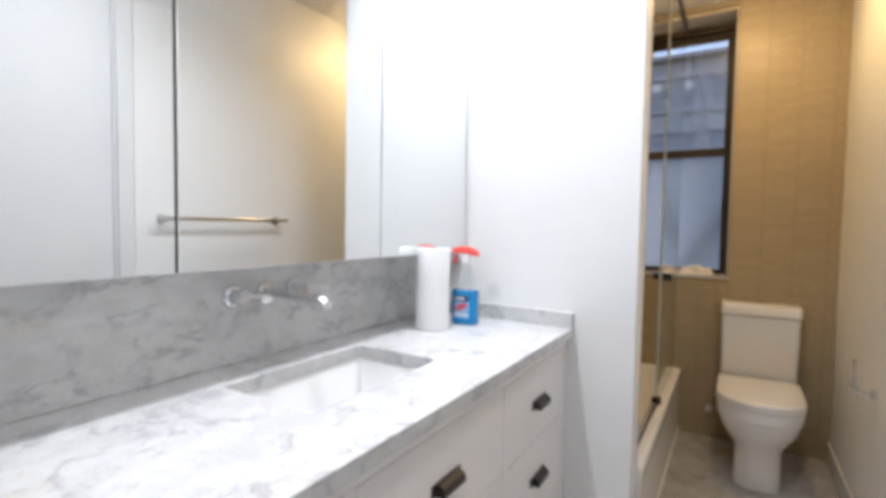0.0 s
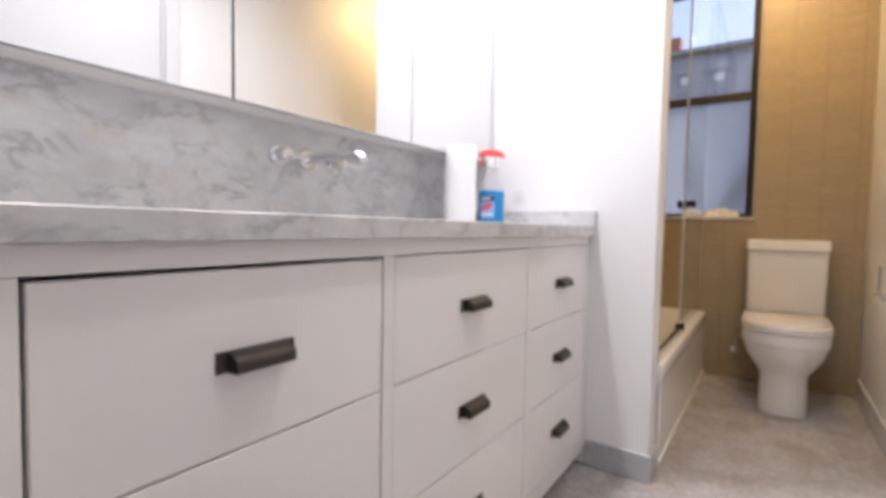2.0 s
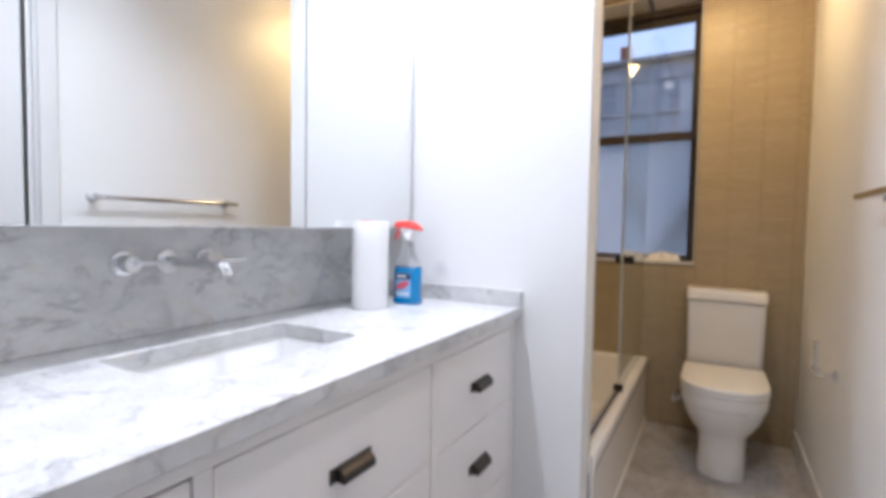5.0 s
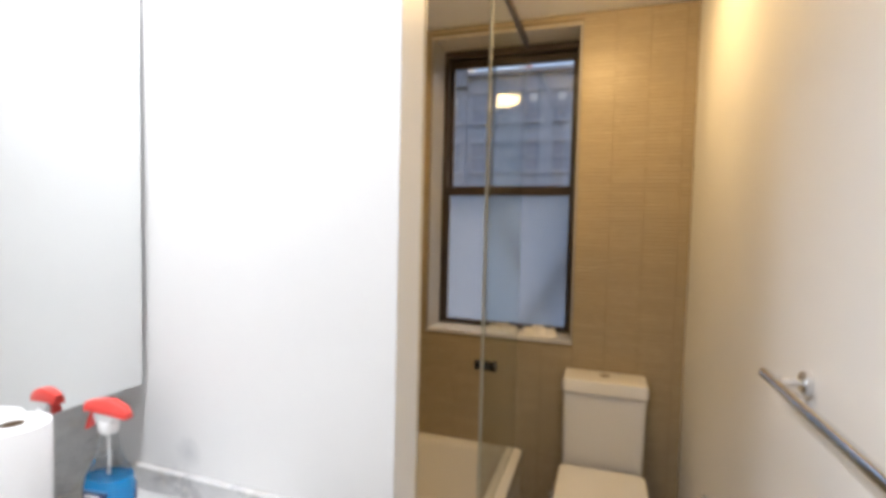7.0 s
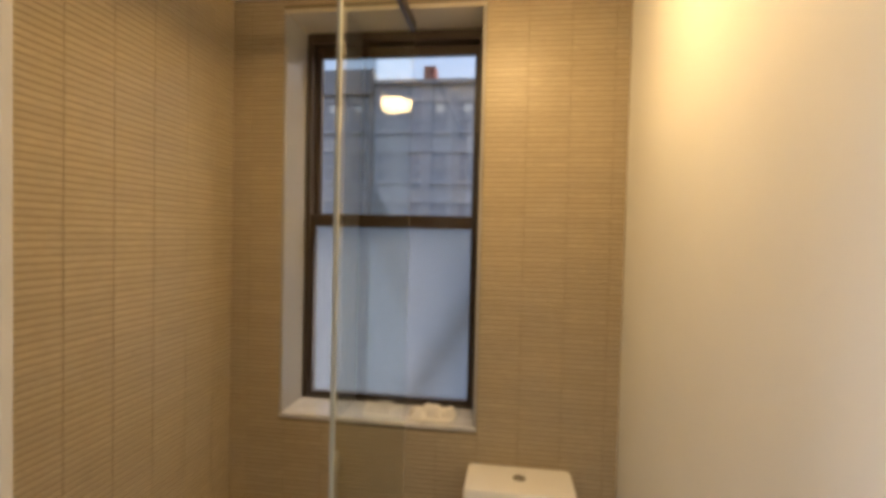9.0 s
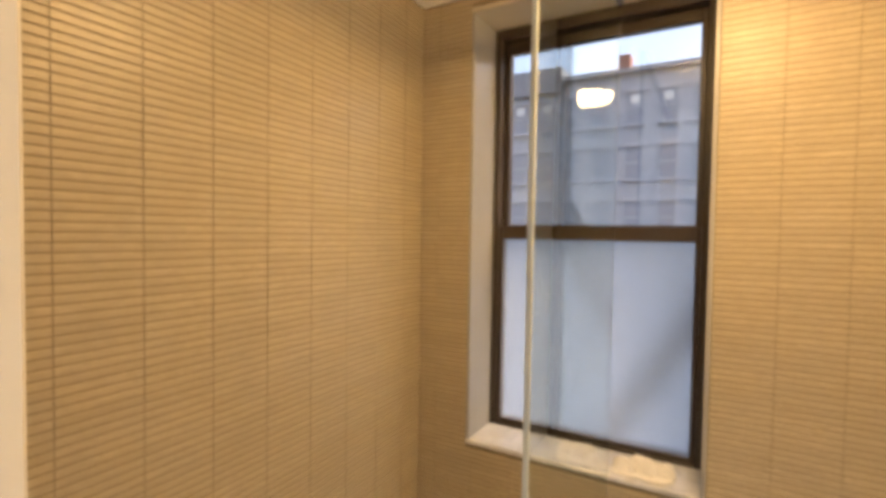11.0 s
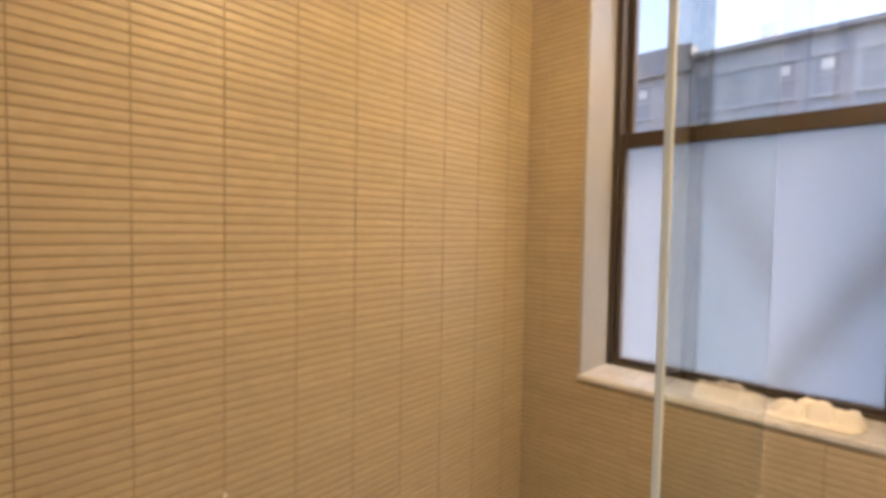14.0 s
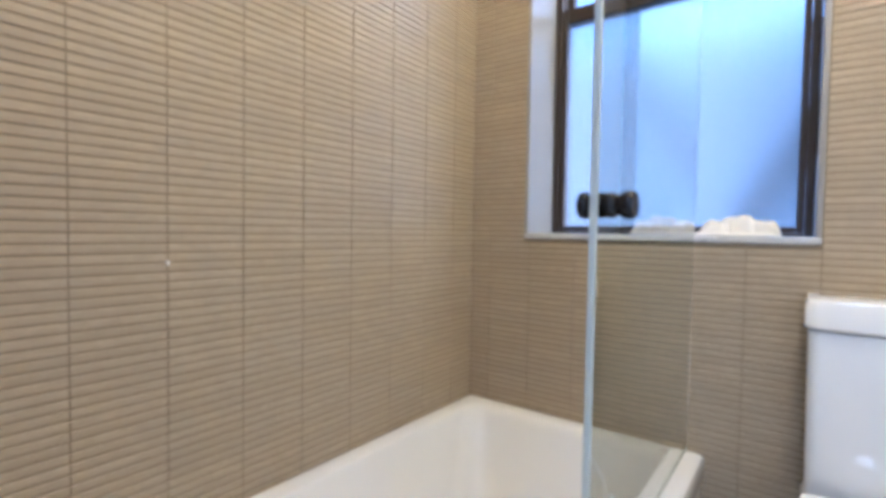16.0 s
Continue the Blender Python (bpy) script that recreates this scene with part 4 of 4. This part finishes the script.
def make_house(x0, x1, y, z1, win, cornice, lit, label):
    h = thing("apartment_building", ((x0 + x1) / 2, y, -14), label, "building", "buildings across the yard")
    L = Vector(h.location)

    def put(name, bm, m, parent=None, lab=""):
        bmesh.ops.translate(bm, verts=bm.verts[:], vec=-L)
        return part(name, bm, m, parent or h, lab)
    put("wall", brick_bm(x0, x1, y, y + 9, -14, z1), M_hazed_brick)
    put("roof", brick_bm(x0 - 0.1, x1 + 0.1, y - 0.35, y + 9.1, z1 + 0.002, z1 + cornice), M_hazed_cornice, None, "dark projecting cornice")
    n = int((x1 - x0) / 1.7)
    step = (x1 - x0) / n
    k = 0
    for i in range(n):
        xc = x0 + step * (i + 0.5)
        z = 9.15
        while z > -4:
            o = put("window", brick_bm(xc - 0.46, xc + 0.46, y - 0.03, y - 0.002, z - 0.9, z + 0.9), M_hazed_pane)
            put("lintel", brick_bm(xc - 0.58, xc + 0.58, y - 0.12, y - 0.002, z + 0.902, z + 1.15), M_hazed_stone, o)
            put("sill", brick_bm(xc - 0.57, xc + 0.57, y - 0.16, y - 0.002, z - 1.05, z - 0.902), M_hazed_stone, o)
            put("meeting_rail", brick_bm(xc - 0.46, xc + 0.46, y - 0.06, y - 0.031, z - 0.04, z + 0.04), M_hazed_stone, o)
            if k in lit:
                put("pane", brick_bm(xc - 0.24, xc + 0.24, y - 0.045, y - 0.032, z + 0.26, z + 0.72), M_lit, o, "lit window pane")
            k += 1
            z -= 3.1
    return h


make_house(-25.6, -8.6, 31.0, 10.5, 0, 1.5, {40, 45, 31}, "brown brick apartment building with dark cornice, hazed to blue-grey")
make_house(-8.55, 10.15, 31.0, 11.1, 0, 0.25, {10, 15}, "grey-brown brick apartment building with flat roof, hazed to blue-grey")
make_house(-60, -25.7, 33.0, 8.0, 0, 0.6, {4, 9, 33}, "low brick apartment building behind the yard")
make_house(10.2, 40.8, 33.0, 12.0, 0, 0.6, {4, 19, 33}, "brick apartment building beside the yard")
tagged(link_mesh("chimney", brick_bm(-5.5, -4.75, 31.6, 32.6, 11.351, 12.45, 0.03), M_redbrick), "red brick chimney on the far roof", "chimney")


def make_fire_escape():
    f = thing("fire_escape", (-0.3, 4.6, 1.13), "dark iron fire escape stair outside the window", "fire escape")
    for y in (0.0, 0.56):
        part("stringer", loft_bm([[Vector((x, y + d, z + e)) for d, e in ((0, -0.09), (0.03, -0.09), (0.03, 0.09), (0, 0.09))] for x, z in ((-0.9, -1.485), (1.3, 2.145))]), M_iron, f)
    for k in range(11):
        x = -0.72 + 0.17 * k
        part("tread", brick_bm(x - 0.085, x + 0.085, 0.031, 0.559, 1.65 * x - 0.012, 1.65 * x + 0.004), M_iron, f)


make_fire_escape()

# ---- tiles: ribs of the wall tiling ----
RIB, COL = 0.0198, 0.166


def rib_mesh(w):
    """One rib: a low rounded strip, its back on the wall, facing +x, w wide along y."""
    g, t = 0.0018, TILE_T
    h = RIB / 2 - g
    prof = [(0.0, -h), (t - 0.0010, -h), (t - 0.0002, -h * 0.90), (t, -h * 0.5), (t, h * 0.5), (t - 0.0002, h * 0.90), (t - 0.0010, h), (0.0, h)]
    verts = [(x, y, z) for y in (-w / 2, w / 2) for x, z in prof]
    n = len(prof)
    faces = [(i, i + 1, n + i + 1, n + i) for i in range(n - 1)] + [tuple(range(n))[::-1], tuple(range(n, 2 * n))]
    faces = [f[::-1] for f in faces]
    return verts, faces


def tile_wall(parent, columns, z0, z1, m, hole=None, near=None, name="tile_rib"):
    """Ribs over a wall: m maps (along, z) into the room. columns: (start, end) along the wall. Near ribs are single parts."""
    shared, verts, faces = {}, [], []
    rows = int((z1 - z0) / RIB)
    count = 0
    for a, b in columns:
        for k in range(rows):
            z = z0 + RIB * (k + 0.5)
            if z + RIB / 2 > z1:
                continue
            spans = [(a, b)]
            if hole and z > hole[2] and z < hole[3]:
                spans = [s for s in ((a, min(b, hole[0])), (max(a, hole[1]), b)) if s[1] - s[0] > 0.012]
            for s0, s1 in spans:
                ww = round(s1 - s0 - 0.0026, 4)
                tilt = 0.0003 * math.sin(7.3 * k + 31 * a)
                mat = m @ Matrix.Translation((tilt, (s0 + s1) / 2, z))
                if near and near(s0, z) and count < 300:
                    if ww not in shared:
                        v, f = rib_mesh(ww)
                        me = bpy.data.meshes.new(name)
                        me.from_pydata(v, [], f)
                        me.materials.append(M_tile)
                        shared[ww] = me
                    ob = new(name, shared[ww])
                    ob.matrix_world = mat
                    ob.parent = parent
                    count += 1
                else:
                    v, f = rib_mesh(ww)
                    o = len(verts)
                    verts.extend(tuple(mat @ Vector(p)) for p in v)
                    faces.extend(tuple(i + o for i in q) for q in f)
    me = bpy.data.meshes.new("tile_ribs")
    me.from_pydata(verts, [], faces)
    me.materials.append(M_tile)
    ob = new("tile_ribs", me)
    ob.parent = parent
    tagged(ob, "beige ribbed wall tiles", kind="stuff")


cols_y = [(2.295 + COL * k, 2.295 + COL * (k + 1)) for k in range(-2, 8)]
cols_y = [(max(a, Y_PART2 + 0.01), min(b, Y_WIN)) for a, b in cols_y if b > Y_PART2 + 0.02 and a < Y_WIN - 0.01]
tile_wall(tub_wall, cols_y, TUB_Z - 0.01, CEIL, Matrix.Translation((X_TILE - TILE_T, 0, 0)), None, lambda y, z: 2.2 < y < 2.75 and 0.75 < z < 2.4)
# the window wall faces -y: along runs with x
turn = Matrix(((0, 1, 0, 0), (-1, 0, 0, Y_WIN + TILE_T), (0, 0, 1, 0), (0, 0, 0, 1)))
cols_x = [(-1.019 + COL * k, -1.019 + COL * (k + 1)) for k in range(-1, 10)]
cols_x = [(max(a, X_TILE), min(b, XR)) for a, b in cols_x if b > X_TILE + 0.01 and a < XR - 0.01]
tile_wall(wall_window, cols_x, 0.0, CEIL, turn, (WX0 - 0.012, WX1 + 0.012, WZ0 - 0.03, WZ1 + 0.026), lambda x, z: -0.45 < x < 0.0 and 0.5 < z < 1.07)
# shower side of the partition
turn2 = Matrix(((0, -1, 0, 0), (1, 0, 0, Y_PART2 + 0.006), (0, 0, 1, 0), (0, 0, 0, 1)))
cols_p = [(-(X_END - 0.013) + COL * k, -(X_END - 0.013) + COL * (k + 1)) for k in range(5)]
cols_p = [(a, min(b, -X_TILE)) for a, b in cols_p if a < -X_TILE - 0.01]
part_bed = bpy.data.objects["partition_tiling_bed"]
tile_wall(part_bed, cols_p, TUB_Z - 0.01, CEIL, turn2)

# ---- floor mosaic of small hexagons ----
R_HEX = 0.0118
DX, DY = R_HEX * math.sqrt(3), R_HEX * 1.5


def hex_mesh(cx=0.0, cy=0.0, lift=0.0):
    r, r2 = R_HEX * 0.850, R_HEX * 0.79
    v = [(cx + r * math.sin(math.pi * i / 3), cy + r * math.cos(math.pi * i / 3), -0.004) for i in range(6)]
    v += [(cx + r * math.sin(math.pi * i / 3), cy + r * math.cos(math.pi * i / 3), -0.0008 + lift) for i in range(6)]
    v += [(cx + r2 * math.sin(math.pi * i / 3), cy + r2 * math.cos(math.pi * i / 3), lift) for i in range(6)]
    f = []
    for o in (0, 6):
        f += [(o + i, o + 6 + i, o + 6 + (i + 1) % 6, o + (i + 1) % 6) for i in range(6)]
    f.append((17, 16, 15, 14, 13, 12))
    return v, f


v, f = hex_mesh()
hex_me = bpy.data.meshes.new("mosaic_tile")
hex_me.from_pydata(v, [], f)
hex_me.materials.append(M_mosaic)
verts, faces, count = [], [], 0
rows = int((Y_WIN - Y_BACK) / DY)
for j in range(rows):
    y = Y_WIN - 0.008 - j * DY
    x = -0.62 if y > Y_STUB1 else XM + 0.01
    x += (DX / 2 if j % 2 else 0)
    while x < XR - 0.01:
        if not (x < X_END and y > Y_PART - 0.006) and not (x < X_STUB + 0.01 and Y_STUB0 - 0.01 < y < Y_STUB1 + 0.01):
            if -0.30 < x < 0.12 and 1.30 < y < 1.72 and count < 300:
                ob = new("mosaic_tile", hex_me)
                ob.location, ob.parent = (x, y, 0.0), floor
                count += 1
            else:
                v, f = hex_mesh(x, y, 0.0003 * noise.noise(Vector((x * 90, y * 90, 0))))
                o = len(verts)
                verts.extend(v)
                faces.extend(tuple(i + o for i in q) for q in f)
        x += DX
me = bpy.data.meshes.new("mosaic")
me.from_pydata(verts, [], faces)
me.materials.append(M_mosaic)
ob = new("mosaic", me)
ob.parent = floor
tagged(ob, "small grey marble mosaic tiles", kind="stuff")
